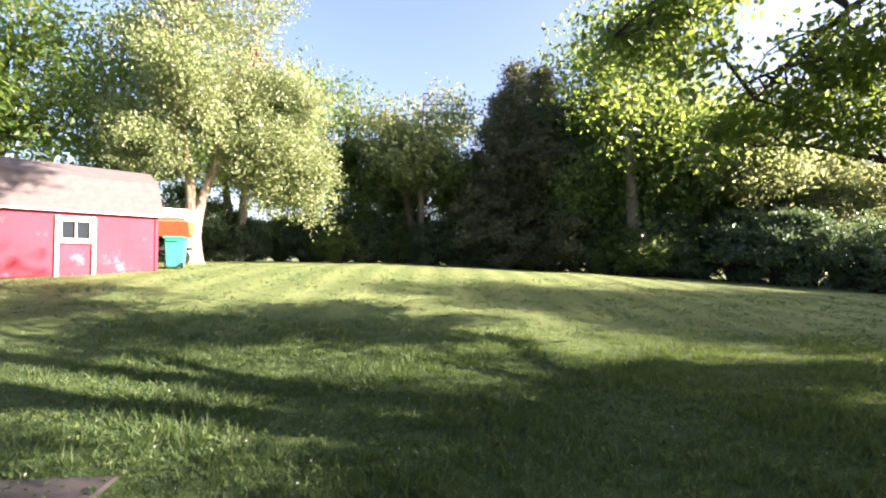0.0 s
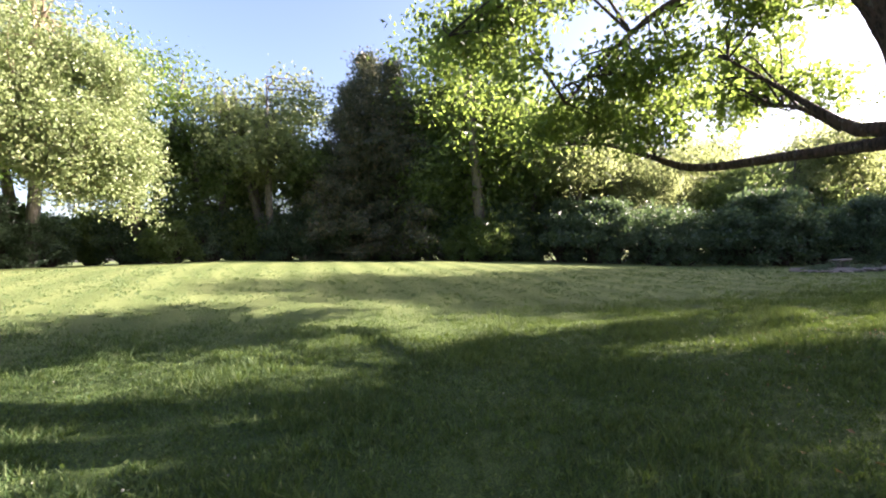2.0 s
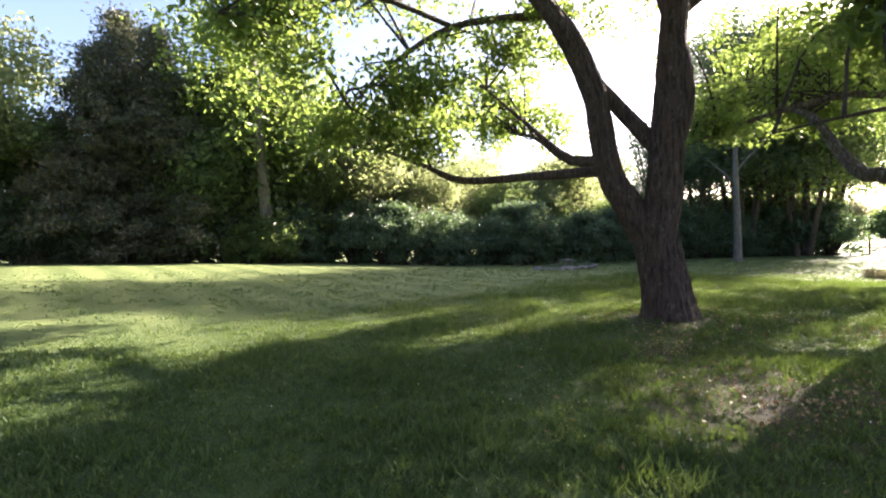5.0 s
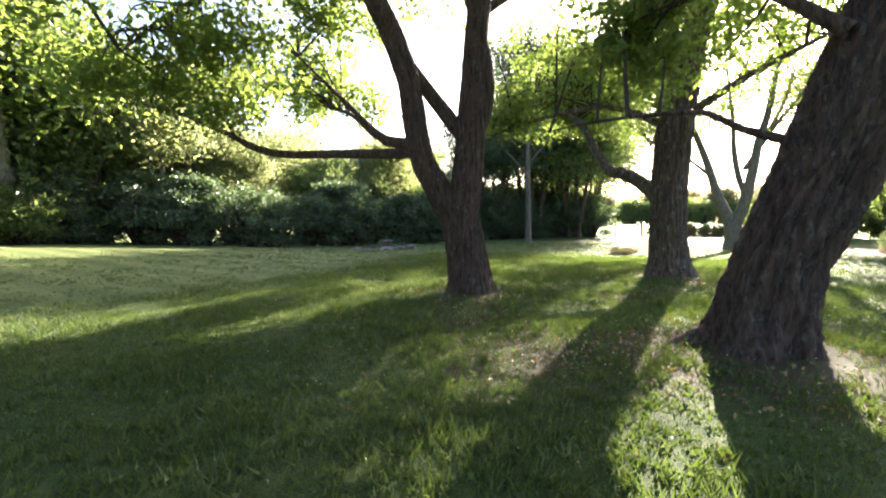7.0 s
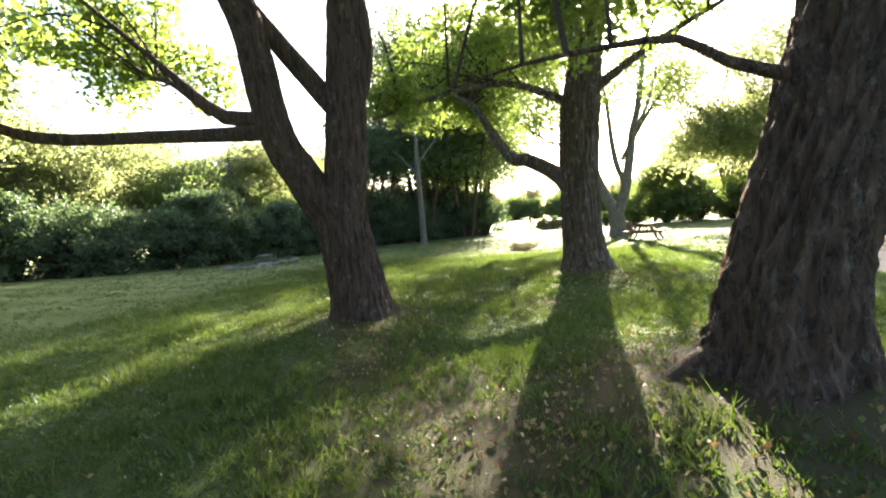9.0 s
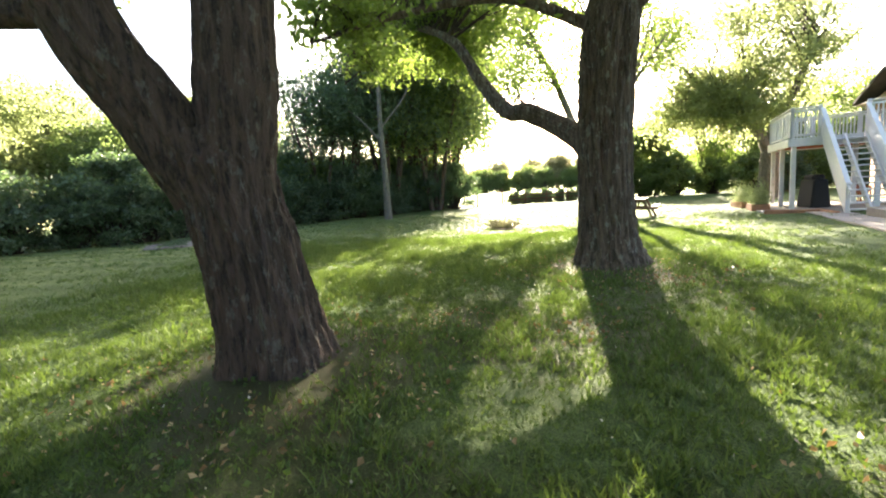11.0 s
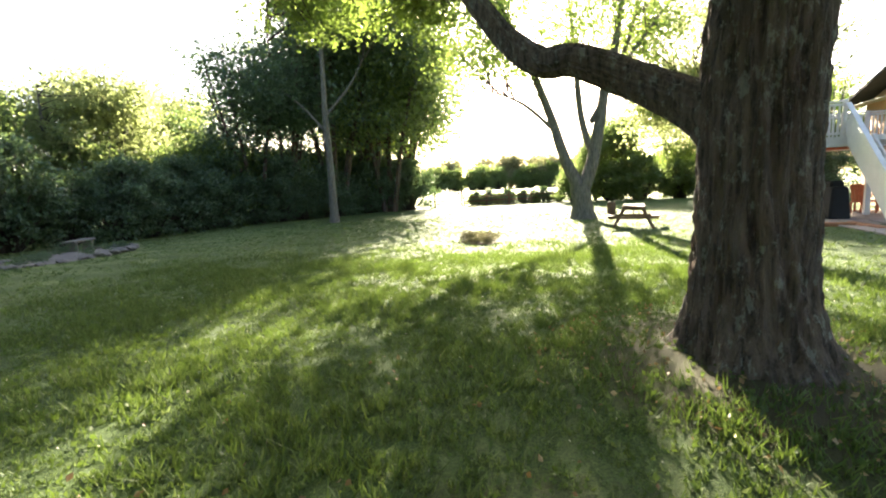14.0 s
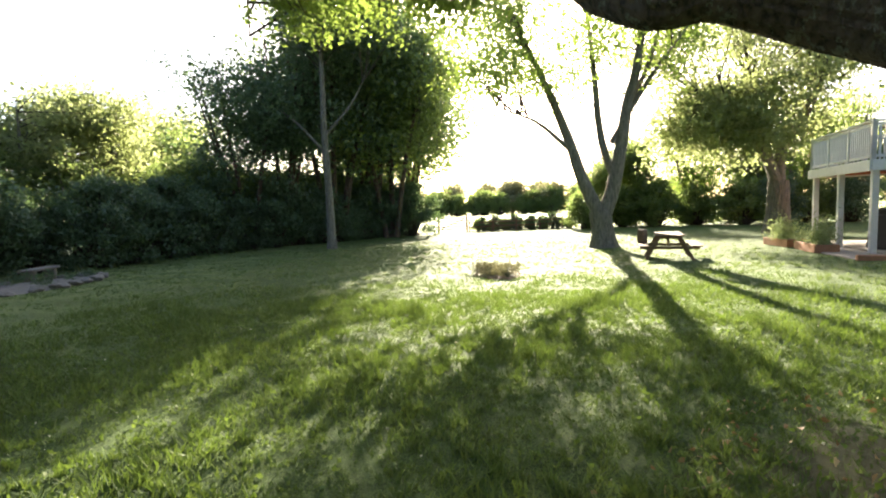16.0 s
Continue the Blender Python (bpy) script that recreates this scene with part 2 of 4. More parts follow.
def box(sx, sy, sz, at=(0, 0, 0), rot=(0, 0, 0), bevel=0.008, bm=None):
    """A bevelled board or block centred at a place."""
    out = bm or bmesh.new()
    tmp = bmesh.new()
    bmesh.ops.create_cube(tmp, size=1)
    bmesh.ops.scale(tmp, vec=(sx, sy, sz), verts=tmp.verts)
    if bevel:
        bmesh.ops.bevel(tmp, geom=tmp.edges[:], offset=min(bevel, 0.3 * min(sx, sy, sz)), segments=1, affect="EDGES")
    bmesh.ops.transform(tmp, matrix=pose(*at, *rot), verts=tmp.verts)
    me = bpy.data.meshes.new("tmp")
    tmp.to_mesh(me)
    tmp.free()
    out.from_mesh(me)
    bpy.data.meshes.remove(me)
    return out


def prism(profile, length, axis_shift=0.0):
    """A profile in x, z swept along y."""
    bm = bmesh.new()
    a = [bm.verts.new((x, axis_shift, z)) for x, z in profile]
    b = [bm.verts.new((x, axis_shift + length, z)) for x, z in profile]
    bm.faces.new(a)
    bm.faces.new(b[::-1])
    for i in range(len(a)):
        j = (i + 1) % len(a)
        bm.faces.new((a[j], a[i], b[i], b[j]))
    bmesh.ops.recalc_face_normals(bm, faces=bm.faces[:])
    return bm


def spline(pts, n):
    """A smooth line through points."""
    p = np.asarray(pts, float)
    q = np.vstack([2 * p[0] - p[1], p, 2 * p[-1] - p[-2]])
    out = []
    seg = max(2, n // (len(p) - 1))
    for i in range(len(p) - 1):
        a, b, c, d = q[i:i + 4]
        for t in np.linspace(0, 1, seg, endpoint=False):
            out.append(0.5 * (2 * b + (c - a) * t + (2 * a - 5 * b + 4 * c - d) * t * t + (3 * b - a - 3 * c + d) * t ** 3))
    out.append(p[-1])
    return np.array(out)


class Wood:
    """Gathers tapering limbs into one mesh."""

    def __init__(self):
        self.v, self.f, self.count = [], [], 0

    def limb(self, pts, radii, sides=8, rings=10, flare=0.0, furrow=0.0, seed=0.0):
        p = spline(pts, rings)
        n = len(p)
        rr = np.interp(np.linspace(0, 1, n), np.linspace(0, 1, len(radii)), radii)
        tan = np.gradient(p, axis=0)
        tan /= np.linalg.norm(tan, axis=1)[:, None] + 1e-9
        ref = np.array([1.0, 0.0, 0.0]) if abs(tan[0][2]) > 0.6 else np.array([0.0, 0.0, 1.0])
        u = np.cross(tan, ref)
        u /= np.linalg.norm(u, axis=1)[:, None] + 1e-9
        w = np.cross(tan, u)
        a = np.linspace(0, 2 * np.pi, sides, endpoint=False)
        r = np.repeat(rr[:, None], sides, axis=1)
        h = np.linspace(0, 1, n)[:, None]
        if flare:
            lift = np.linalg.norm(p - p[0], axis=1)[:, None]
            lobes = 1 + 0.35 * np.sin(5 * a + seed)[None] + 0.25 * np.sin(3 * a + 2.1 * seed)[None]
            r = r * (1 + flare * lobes * np.exp(-lift / 0.27)) + r * 0.08 * lobes * np.exp(-lift / 0.9)
        if furrow:
            grain = np.zeros_like(r)
            for i in range(n):
                for j in range(sides):
                    k = a[j]
                    q = Vector((math.cos(k) * rr[i] * 15 + seed, math.sin(k) * rr[i] * 15, p[i][2] * 1.7))
                    q2 = Vector((math.cos(k) * rr[i] * 26, math.sin(k) * rr[i] * 26 + seed, p[i][2] * 4.5))
                    grain[i, j] = 1 - 2.4 * abs(noise.noise(q)) ** 0.8 + 0.4 * (1 - 2 * abs(noise.noise(q2)))
            r = r + furrow * (grain - 0.9)
        ring = p[:, None, :] + (np.cos(a)[None, :, None] * u[:, None, :] + np.sin(a)[None, :, None] * w[:, None, :]) * r[..., None]
        base = self.count
        self.v.append(ring.reshape(-1, 3))
        i, j = np.meshgrid(np.arange(n - 1), np.arange(sides), indexing="ij")
        k = (j + 1) % sides
        self.f.append(np.stack([base + i * sides + j, base + i * sides + k, base + (i + 1) * sides + k, base + (i + 1) * sides + j], -1).reshape(-1, 4))
        self.count += n * sides
        return p

    def mesh(self, name, material):
        return mesh_from(name, np.vstack(self.v), np.vstack(self.f), material, True)


def leaves_mesh(name, centres, size, material, rng, droop=0.4, narrow=0.62):
    """One folded leaf of four corners at each place."""
    n = len(centres)
    d = rng.normal(size=(n, 3))
    d[:, 2] -= droop
    d /= np.linalg.norm(d, axis=1)[:, None]
    e = np.cross(d, rng.normal(size=(n, 3)))
    e /= np.linalg.norm(e, axis=1)[:, None] + 1e-9
    f = np.cross(d, e)
    s = (size * rng.uniform(0.6, 1.35, n))[:, None]
    c = np.asarray(centres)
    a, b = c - d * s * 0.5, c + d * s * 0.5
    m = c - d * s * 0.08
    l, r = m + e * s * narrow * 0.5 + f * s * 0.14, m - e * s * narrow * 0.5 + f * s * 0.14
    v = np.stack([a, l, b, r], 1).reshape(-1, 3)
    q = np.arange(n, dtype=np.int32)[:, None] * 4
    faces = np.hstack([q, q + 1, q + 2, q, q + 2, q + 3]).reshape(-1, 3)
    return mesh_from(name, v, faces, material)


def foliage(rng, wood, nodes_, crowns, branches, per_branch, spread, twig=0.02, sag=0.35):
    """Boughs from the limbs out into the crown, and the places of their leaves."""
    nodes_ = np.asarray(nodes_, float)
    out = []
    weights = np.array([c[6] if len(c) > 6 else 1.0 for c in crowns])
    which = rng.choice(len(crowns), branches, p=weights / weights.sum())
    # the tips gather in separate boughs, so that the crown has gaps
    boughs = []
    for cx, cy, cz, rx, ry, rz in (c[:6] for c in crowns):
        size = np.array([rx, ry, rz])
        d = rng.normal(size=(max(5, round(4.6 * (rx * ry * rz) ** (1 / 3))), 3))
        d /= np.linalg.norm(d, axis=1)[:, None]
        boughs.append(((cx, cy, cz) + d * size * rng.uniform(0.2, 0.95, (len(d), 1)) ** 0.6, size))
    for i in which:
        hearts, size = boughs[i]
        tip = hearts[rng.integers(len(hearts))] + rng.normal(size=3) * size * 0.12
        j = np.argsort(np.linalg.norm(nodes_ - tip, axis=1))[:9]
        start = nodes_[rng.choice(j)]
        span = np.linalg.norm(tip - start)
        mid = 0.5 * (start + tip) + rng.normal(size=3) * 0.12 * span + np.array([0, 0, 0.12 * span])
        end = tip - np.array([0, 0, sag * rng.uniform(0.2, 1.0)])
        if twig:
            line = wood.limb([start, mid, end], [twig * min(2.2, 0.6 + 0.4 * span), twig * 0.7, twig * 0.25], 5, 6)
        else:
            line = spline([start, mid, end], 6)
        k = rng.integers(0, len(line), per_branch)
        k = np.maximum(k, (len(line) * rng.uniform(0.45, 0.95, per_branch)).astype(int)).clip(0, len(line) - 1)
        subs = rng.normal(size=(7, 3)) * spread
        subs[:, 2] *= 0.6
        c = line[k] + subs[rng.integers(0, 7, per_branch)] + rng.normal(size=(per_branch, 3)) * spread * np.array([0.42, 0.42, 0.3])
        out.append(c)
    return np.vstack(out)


def tree(name, at, trunk_lines, crowns, branches, per_branch, leaf, bark, leafmat, label, seed, spread=0.45, twig=0.02, sag=0.35,
         group="", category="tree", kind=""):
    """A standing tree: limbs (points, radii, flare, furrow) in metres from its foot, and a crown of leaves."""
    rng = np.random.default_rng(seed)
    top = thing(name, pose(*at), label, category, group, kind)
    twigs, nodes_ = Wood(), []
    for i, (pts, radii, flare, furrow) in enumerate(trunk_lines):
        wood = Wood()
        fine = furrow > 0
        length = sum(math.dist(a, b) for a, b in zip(pts, pts[1:]))
        p = wood.limb(pts, radii, 140 if fine else 12, int(length / 0.045) if fine else max(8, int(length / 0.3)), flare, furrow, seed)
        nodes_ += list(p[len(p) // 2:] if flare else p[len(p) // 4:])
        place("limb" if i else "trunk", wood.mesh("limb" if i else "trunk", bark), top)
    c = foliage(rng, twigs, nodes_, crowns, branches, per_branch, spread, twig, sag)
    if twig:
        place("twig_work", twigs.mesh("twig_work", M_TWIG if bark is not M_BARK_PALE else bark), top, kind="stuff")
    place("crown", leaves_mesh("crown", c, leaf, leafmat, rng), top)
    return top


# ---- ground ----
def sheet(name, xs, ys, material, lift=0.0):
    X, Y = np.meshgrid(xs, ys, indexing="ij")
    v = np.stack([X, Y, gz(X, Y) + lift], -1).reshape(-1, 3)
    nx, ny = len(xs), len(ys)
    i, j = np.meshgrid(np.arange(nx - 1), np.arange(ny - 1), indexing="ij")
    f = np.stack([i * ny + j, (i + 1) * ny + j, (i + 1) * ny + j + 1, i * ny + j + 1], -1).reshape(-1, 4)
    return place(name, mesh_from(name, v, f, material, True))


k = np.linspace(-1, 1, 190)
axis = 900 * np.sinh(6.2 * k) / np.sinh(6.2)
ground = tagged(sheet("ground", axis + 9, axis + 4, M_LAWN), "mown green lawn with clover and worn patches", "lawn", kind="structure")

# ---- the three big yard trees ----
def rel(foot, pts):
    return [tuple(np.subtract(p, foot)) for p in pts]


F1 = (8.48, 2.72, -0.06)
maple_1 = tree("forked_maple", (F1[0] + 0.1, F1[1] + 0.02, F1[2]), [
    (rel(F1, [(8.49, 2.7, -0.29), (8.46, 2.76, 0.49), (8.41, 2.86, 1.22), (8.33, 2.94, 1.75), (8.27, 2.97, 2.0)]), [0.42, 0.38, 0.37, 0.36, 0.24], 0.7, 0.04),
    (rel(F1, [(8.28, 3.02, 1.5), (8.08, 3.22, 2.05), (7.78, 3.42, 2.65), (7.46, 3.5, 3.88), (7.1, 3.62, 4.6), (6.6, 3.8, 5.2), (6.0, 4.6, 6.6), (5.6, 5.2, 8.2)]), [0.26, 0.25, 0.22, 0.2, 0.19, 0.16, 0.1, 0.05], 0, 0.022),
    (rel(F1, [(8.34, 2.86, 1.5), (8.32, 2.7, 2.5), (8.38, 2.6, 4.2), (8.45, 2.5, 5.6), (8.7, 2.25, 7.64), (9.11, 2.48, 9.88)]), [0.3, 0.29, 0.24, 0.2, 0.14, 0.05], 0, 0.022),
    (rel(F1, [(8.36, 2.66, 2.73), (8.46, 2.4, 3.62), (8.46, 2.42, 4.52), (8.44, 2.76, 5.74), (8.22, 2.92, 7.2)]), [0.13, 0.14, 0.12, 0.1, 0.05], 0, 0),
    (rel(F1, [(8.32, 2.75, 2.95), (8.12, 3.13, 3.5), (7.96, 3.42, 3.92), (7.8, 3.85, 4.6), (7.7, 4.4, 5.8), (7.9, 4.9, 7.6)]), [0.15, 0.14, 0.13, 0.11, 0.09, 0.05], 0, 0),
    (rel(F1, [(7.9, 3.4, 2.7), (7.68, 5.0, 2.77), (7.19, 6.4, 2.82), (6.88, 7.28, 3.23), (6.54, 8.28, 3.68), (6.1, 9.18, 3.85)]), [0.11, 0.085, 0.075, 0.055, 0.035, 0.015], 0, 0),
    (rel(F1, [(7.9, 3.5, 2.88), (7.95, 4.25, 3.0), (7.81, 4.65, 3.38), (7.7, 4.97, 3.73), (7.1, 5.6, 4.52)]), [0.12, 0.1, 0.06, 0.045, 0.02], 0, 0),
    (rel(F1, [(7.89, 4.43, 3.06), (8.11, 5.16, 3.62), (8.67, 6.05, 3.96), (9.78, 7.17, 4.4)]), [0.05, 0.04, 0.03, 0.015], 0, 0),
    (rel(F1, [(7.83, 4.6, 5.86), (6.43, 5.83, 5.63), (5.32, 6.5, 4.74), (4.65, 6.72, 3.96)]), [0.09, 0.06, 0.04, 0.015], 0, 0),
    (rel(F1, [(8.56, 2.59, 5.3), (9.78, 1.81, 6.3), (11.12, 1.02, 7.08)]), [0.1, 0.07, 0.03], 0, 0),
    (rel(F1, [(6.43, 5.83, 5.63), (4.9, 6.2, 5.8), (3.4, 6.4, 5.4), (2.4, 6.5, 4.8)]), [0.05, 0.04, 0.025, 0.01], 0, 0),
], [(*np.subtract((3.2, 6.4, 5.2), F1), 1.6, 1.4, 0.9, 0.9), (*np.subtract((7.66, 5.6, 7.2), F1), 4.6, 4.0, 2.9, 3.0), (*np.subtract((5.76, 6.83, 4.4), F1), 1.9, 1.5, 1.1, 1.0),
    (*np.subtract((9.56, 7.06, 4.85), F1), 2.0, 1.7, 0.9, 0.8), (*np.subtract((9.45, 2.25, 9.43), F1), 3.0, 3.0, 2.0, 1.4)],
    200, 180, 0.115, M_BARK_RED, L_MAPLE, "dark forked maple trunk with a low spreading limb", 3, 0.27, 0.018)

F2 = (12.09, -0.88, 0.12)
maple_2 = tree("lawn_maple", F2, [
    (rel(F2, [(12.09, -0.88, -0.15), (12.11, -0.85, 0.6), (12.12, -0.84, 1.4), (12.12, -0.85, 2.3), (12.1, -0.93, 3.4), (12.06, -1.08, 4.4)]), [0.46, 0.4, 0.385, 0.39, 0.39, 0.33], 0.7, 0.04),
    (rel(F2, [(12.06, -1.08, 4.2), (11.93, -1.38, 5.6), (11.73, -1.88, 7.2), (11.83, -2.28, 9.0)]), [0.26, 0.2, 0.14, 0.05], 0, 0),
    (rel(F2, [(12.08, -1.03, 4.0), (12.13, -0.78, 5.6), (12.43, -0.08, 7.0), (13.03, 0.52, 8.6)]), [0.22, 0.17, 0.12, 0.04], 0, 0),
    (rel(F2, [(12.2, -0.72, 1.85), (12.45, -0.55, 2.08), (12.85, -0.22, 2.38), (13.15, 0.18, 2.64), (13.45, 0.45, 2.72), (13.8, 0.72, 3.05), (14.05, 0.95, 3.45), (14.6, 1.5, 4.4), (15.8, 2.6, 5.2), (17.2, 3.8, 5.8)]), [0.26, 0.19, 0.165, 0.155, 0.15, 0.135, 0.12, 0.09, 0.06, 0.03], 0, 0.016),
    (rel(F2, [(12.18, -0.78, 3.6), (12.33, 0.52, 4.2), (12.03, 2.12, 4.0), (11.63, 3.32, 3.6)]), [0.1, 0.07, 0.05, 0.02], 0, 0),
    (rel(F2, [(12.03, -1.08, 3.7), (11.63, -2.28, 4.4), (11.23, -3.68, 5.0)]), [0.1, 0.07, 0.03], 0, 0),
    (rel(F2, [(15.23, 2.72, 5.2), (17.43, 4.32, 5.4), (19.23, 5.12, 4.9)]), [0.05, 0.035, 0.012], 0, 0),
], [(*np.subtract((13.63, 0.92, 7.4), F2), 4.2, 3.6, 2.6, 3.0), (*np.subtract((17.6, 3.0, 6.0), F2), 3.2, 3.2, 1.5, 2.4),
    (*np.subtract((12.43, 1.72, 4.4), F2), 1.5, 1.8, 0.8, 0.7), (*np.subtract((15.5, -0.1, 6.3), F2), 2.2, 1.7, 1.2, 1.0), (*np.subtract((18.6, 0.5, 6.2), F2), 2.1, 1.7, 1.0, 1.1), (*np.subtract((11.83, -2.68, 6.6), F2), 3.0, 2.4, 1.8, 1.2)],
    290, 180, 0.115, M_BARK, L_MAPLE, "upright maple with furrowed lichened bark and a bent limb", 5, 0.28, 0.018)

F3 = (5.86, -1.33, 0.1)
maple_3 = tree("leaning_maple", F3, [
    (rel(F3, [(5.86, -1.3, -0.15), (5.92, -1.38, 0.45), (6.0, -1.52, 1.0), (6.13, -1.84, 1.75), (6.28, -2.18, 2.5), (6.45, -2.6, 3.4), (6.65, -3.1, 4.6)]), [0.48, 0.41, 0.39, 0.42, 0.48, 0.55, 0.42], 0.65, 0.06),
    (rel(F3, [(6.62, -3.0, 4.3), (6.7, -3.5, 6.0), (6.6, -3.6, 8.0)]), [0.28, 0.18, 0.05], 0, 0),
    (rel(F3, [(6.6, -2.55, 4.2), (5.6, -3.6, 5.4), (5.0, -4.8, 6.8)]), [0.24, 0.16, 0.05], 0, 0),
    (rel(F3, [(6.22, -1.75, 2.2), (6.22, -1.2, 2.4), (6.18, -0.85, 2.6), (6.32, -0.4, 2.66), (6.6, 0.3, 2.7), (7.2, 1.0, 2.75)]), [0.06, 0.042, 0.034, 0.026, 0.018, 0.008], 0, 0),
    (rel(F3, [(6.0, -2.0, 3.2), (6.3, -1.2, 3.9), (6.9, 0.0, 4.3)]), [0.08, 0.05, 0.02], 0, 0),
    # limb added to carry the shading crown overhead, mostly out of view
    (rel(F3, [(6.5, -2.7, 4.0), (5.4, -1.4, 6.0), (4.2, 0.0, 7.6), (2.6, 1.2, 8.6)]), [0.2, 0.14, 0.1, 0.04], 0, 0),
    (rel(F3, [(5.92, -1.05, 0.28), (5.8, -0.62, 0.1), (5.6, -0.3, -0.05)]), [0.16, 0.1, 0.05], 0, 0),
# the first crown is added overhead, mostly unseen, to darken the ground beneath
], [(*np.subtract((3.2, 0.6, 8.6), F3), 4.0, 3.4, 1.7, 3.0), (*np.subtract((5.6, -3.6, 7.8), F3), 5.2, 4.2, 2.2, 4.0), (*np.subtract((8.4, -0.6, 4.0), F3), 1.3, 1.2, 0.6, 0.5)],
    340, 190, 0.115, M_BARK_RED, L_MAPLE, "massive leaning maple with deeply furrowed reddish bark", 8, 0.28, 0.018)

# ---- crowns added above the view to block sky light and deepen the lawn's shade ----
def high_crown(top, lines, crowns, branches, per_branch, seed):
    rng = np.random.default_rng(seed)
    wood, nodes_ = Wood(), []
    for pts, radii in lines:
        nodes_ += list(wood.limb(pts, radii, 10, 14))
    c = foliage(rng, wood, nodes_, crowns, branches, per_branch, 0.6, 0.025)
    place("high_limbs", wood.mesh("high_limbs", M_BARK_RED), top, kind="stuff")
    place("high_crown", leaves_mesh("high_crown", c, 0.24, L_MAPLE, rng), top)


for top, foot, tips, heads, seed in (
        (maple_1, F1, [(8.7, 2.25, 7.5), (8.6, 3.2, 9.5), (8.2, 4.6, 11.5)], [(6.5, 5.0, 12.4, 5.5, 4.5, 2.4)], 71),
        (maple_2, F2, [(11.8, -2.0, 8.0), (11.9, -1.4, 10.0), (12.2, -0.6, 12.0)], [(12.0, -0.8, 12.8, 5.0, 5.5, 2.4)], 72),
        (maple_3, F3, [(6.6, -3.5, 7.6), (5.6, -2.6, 9.5), (4.4, -1.4, 11.5)], [(4.0, -1.6, 12.0, 6.0, 5.5, 2.4), (-1.5, 1.5, 11.0, 4.0, 4.5, 2.0)], 73)):
    high_crown(top, [(rel(foot, tips), [0.16, 0.12, 0.05])], [(*np.subtract(h[:3], foot), *h[3:]) for h in heads], 170, 170, seed)

# ---- trees across the lawn ----
FF = (28.8, -5.0, float(gz(28.8, -5.0)))
tree("vase_shaped_tree", FF, [
    ([(0, 0, -0.2), (0.02, 0.05, 0.7), (0.1, 0.15, 1.5)], [0.5, 0.42, 0.42], 0.35, 0.02),
    ([(0.05, 0.1, 1.3), (0.15, 0.5, 2.1), (0.25, 0.88, 3.1), (0.45, 1.2, 4.3), (0.7, 1.65, 5.7), (0.9, 2.05, 6.8), (1.2, 2.8, 8.6), (1.4, 3.6, 10.4)], [0.3, 0.27, 0.24, 0.21, 0.18, 0.15, 0.1, 0.04], 0, 0),
    ([(0.05, 0.0, 1.3), (0.0, -0.38, 2.4), (-0.1, -0.72, 4.3), (-0.2, -0.9, 5.7), (-0.3, -1.2, 6.9), (-0.4, -1.5, 9.0), (-0.5, -1.9, 11.4)], [0.32, 0.28, 0.24, 0.2, 0.17, 0.12, 0.04], 0, 0),
    ([(0.0, -0.45, 2.8), (0.15, -0.1, 3.9), (0.25, 0.1, 5.2), (0.3, 0.25, 7.2), (0.4, 0.6, 10.4)], [0.16, 0.16, 0.14, 0.11, 0.03], 0, 0),
    ([(-0.1, -0.72, 4.3), (0.1, -1.1, 5.6), (0.0, -1.9, 7.4), (-0.2, -2.4, 9.5)], [0.13, 0.12, 0.09, 0.03], 0, 0),
    ([(-0.1, -0.3, 4.2), (-0.3, -1.6, 6.4), (-0.8, -3.0, 8.4)], [0.12, 0.1, 0.03], 0, 0),
    ([(0.45, 1.15, 4.0), (0.3, 2.6, 5.2), (0.2, 4.2, 5.8)], [0.1, 0.07, 0.02], 0, 0),
], [(0.3, 1.4, 9.8, 4.4, 5.8, 3.2, 3), (0.2, 4.2, 7.0, 2.2, 2.4, 1.6, 1.2), (-0.6, -2.8, 7.8, 2.0, 1.6, 1.4, 0.5)],
    165, 105, 0.15, M_BARK_GREY, L_MAPLE, "tall vase-shaped tree with several pale grey stems", 11, 0.62, 0.02)

FR = (33.3, -15.6, float(gz(33.3, -15.6)))
tree("broad_shade_tree", FR, [
    ([(0, 0, -0.2), (0, 0, 1.2), (0.0, 0.0, 2.6)], [0.58, 0.5, 0.46], 0.35, 0.02),
    ([(0, 0, 2.2), (0.2, -0.3, 4.2), (-0.6, -1.0, 6.2), (-1.2, -1.6, 9.0)], [0.3, 0.26, 0.2, 0.06], 0, 0),
    ([(0, 0, 2.2), (0.3, 0.6, 4.6), (0.4, 1.4, 8.0)], [0.3, 0.22, 0.06], 0, 0),
    ([(0, 0, 2.4), (-0.2, 1.0, 4.0), (-0.4, 3.0, 6.0), (-0.4, 4.4, 7.0)], [0.24, 0.18, 0.1, 0.03], 0, 0),
], [(0.0, 1.6, 8.6, 4.6, 6.0, 4.6, 3), (-0.5, 4.4, 5.0, 2.6, 2.6, 1.8, 1.2), (-1.0, 1.8, 4.6, 2.0, 2.4, 1.2, 0.6)],
    300, 130, 0.19, M_BARK_GREY, L_YELLOW, "broad sunlit shade tree with yellow-green foliage", 13, 0.72, 0.02)

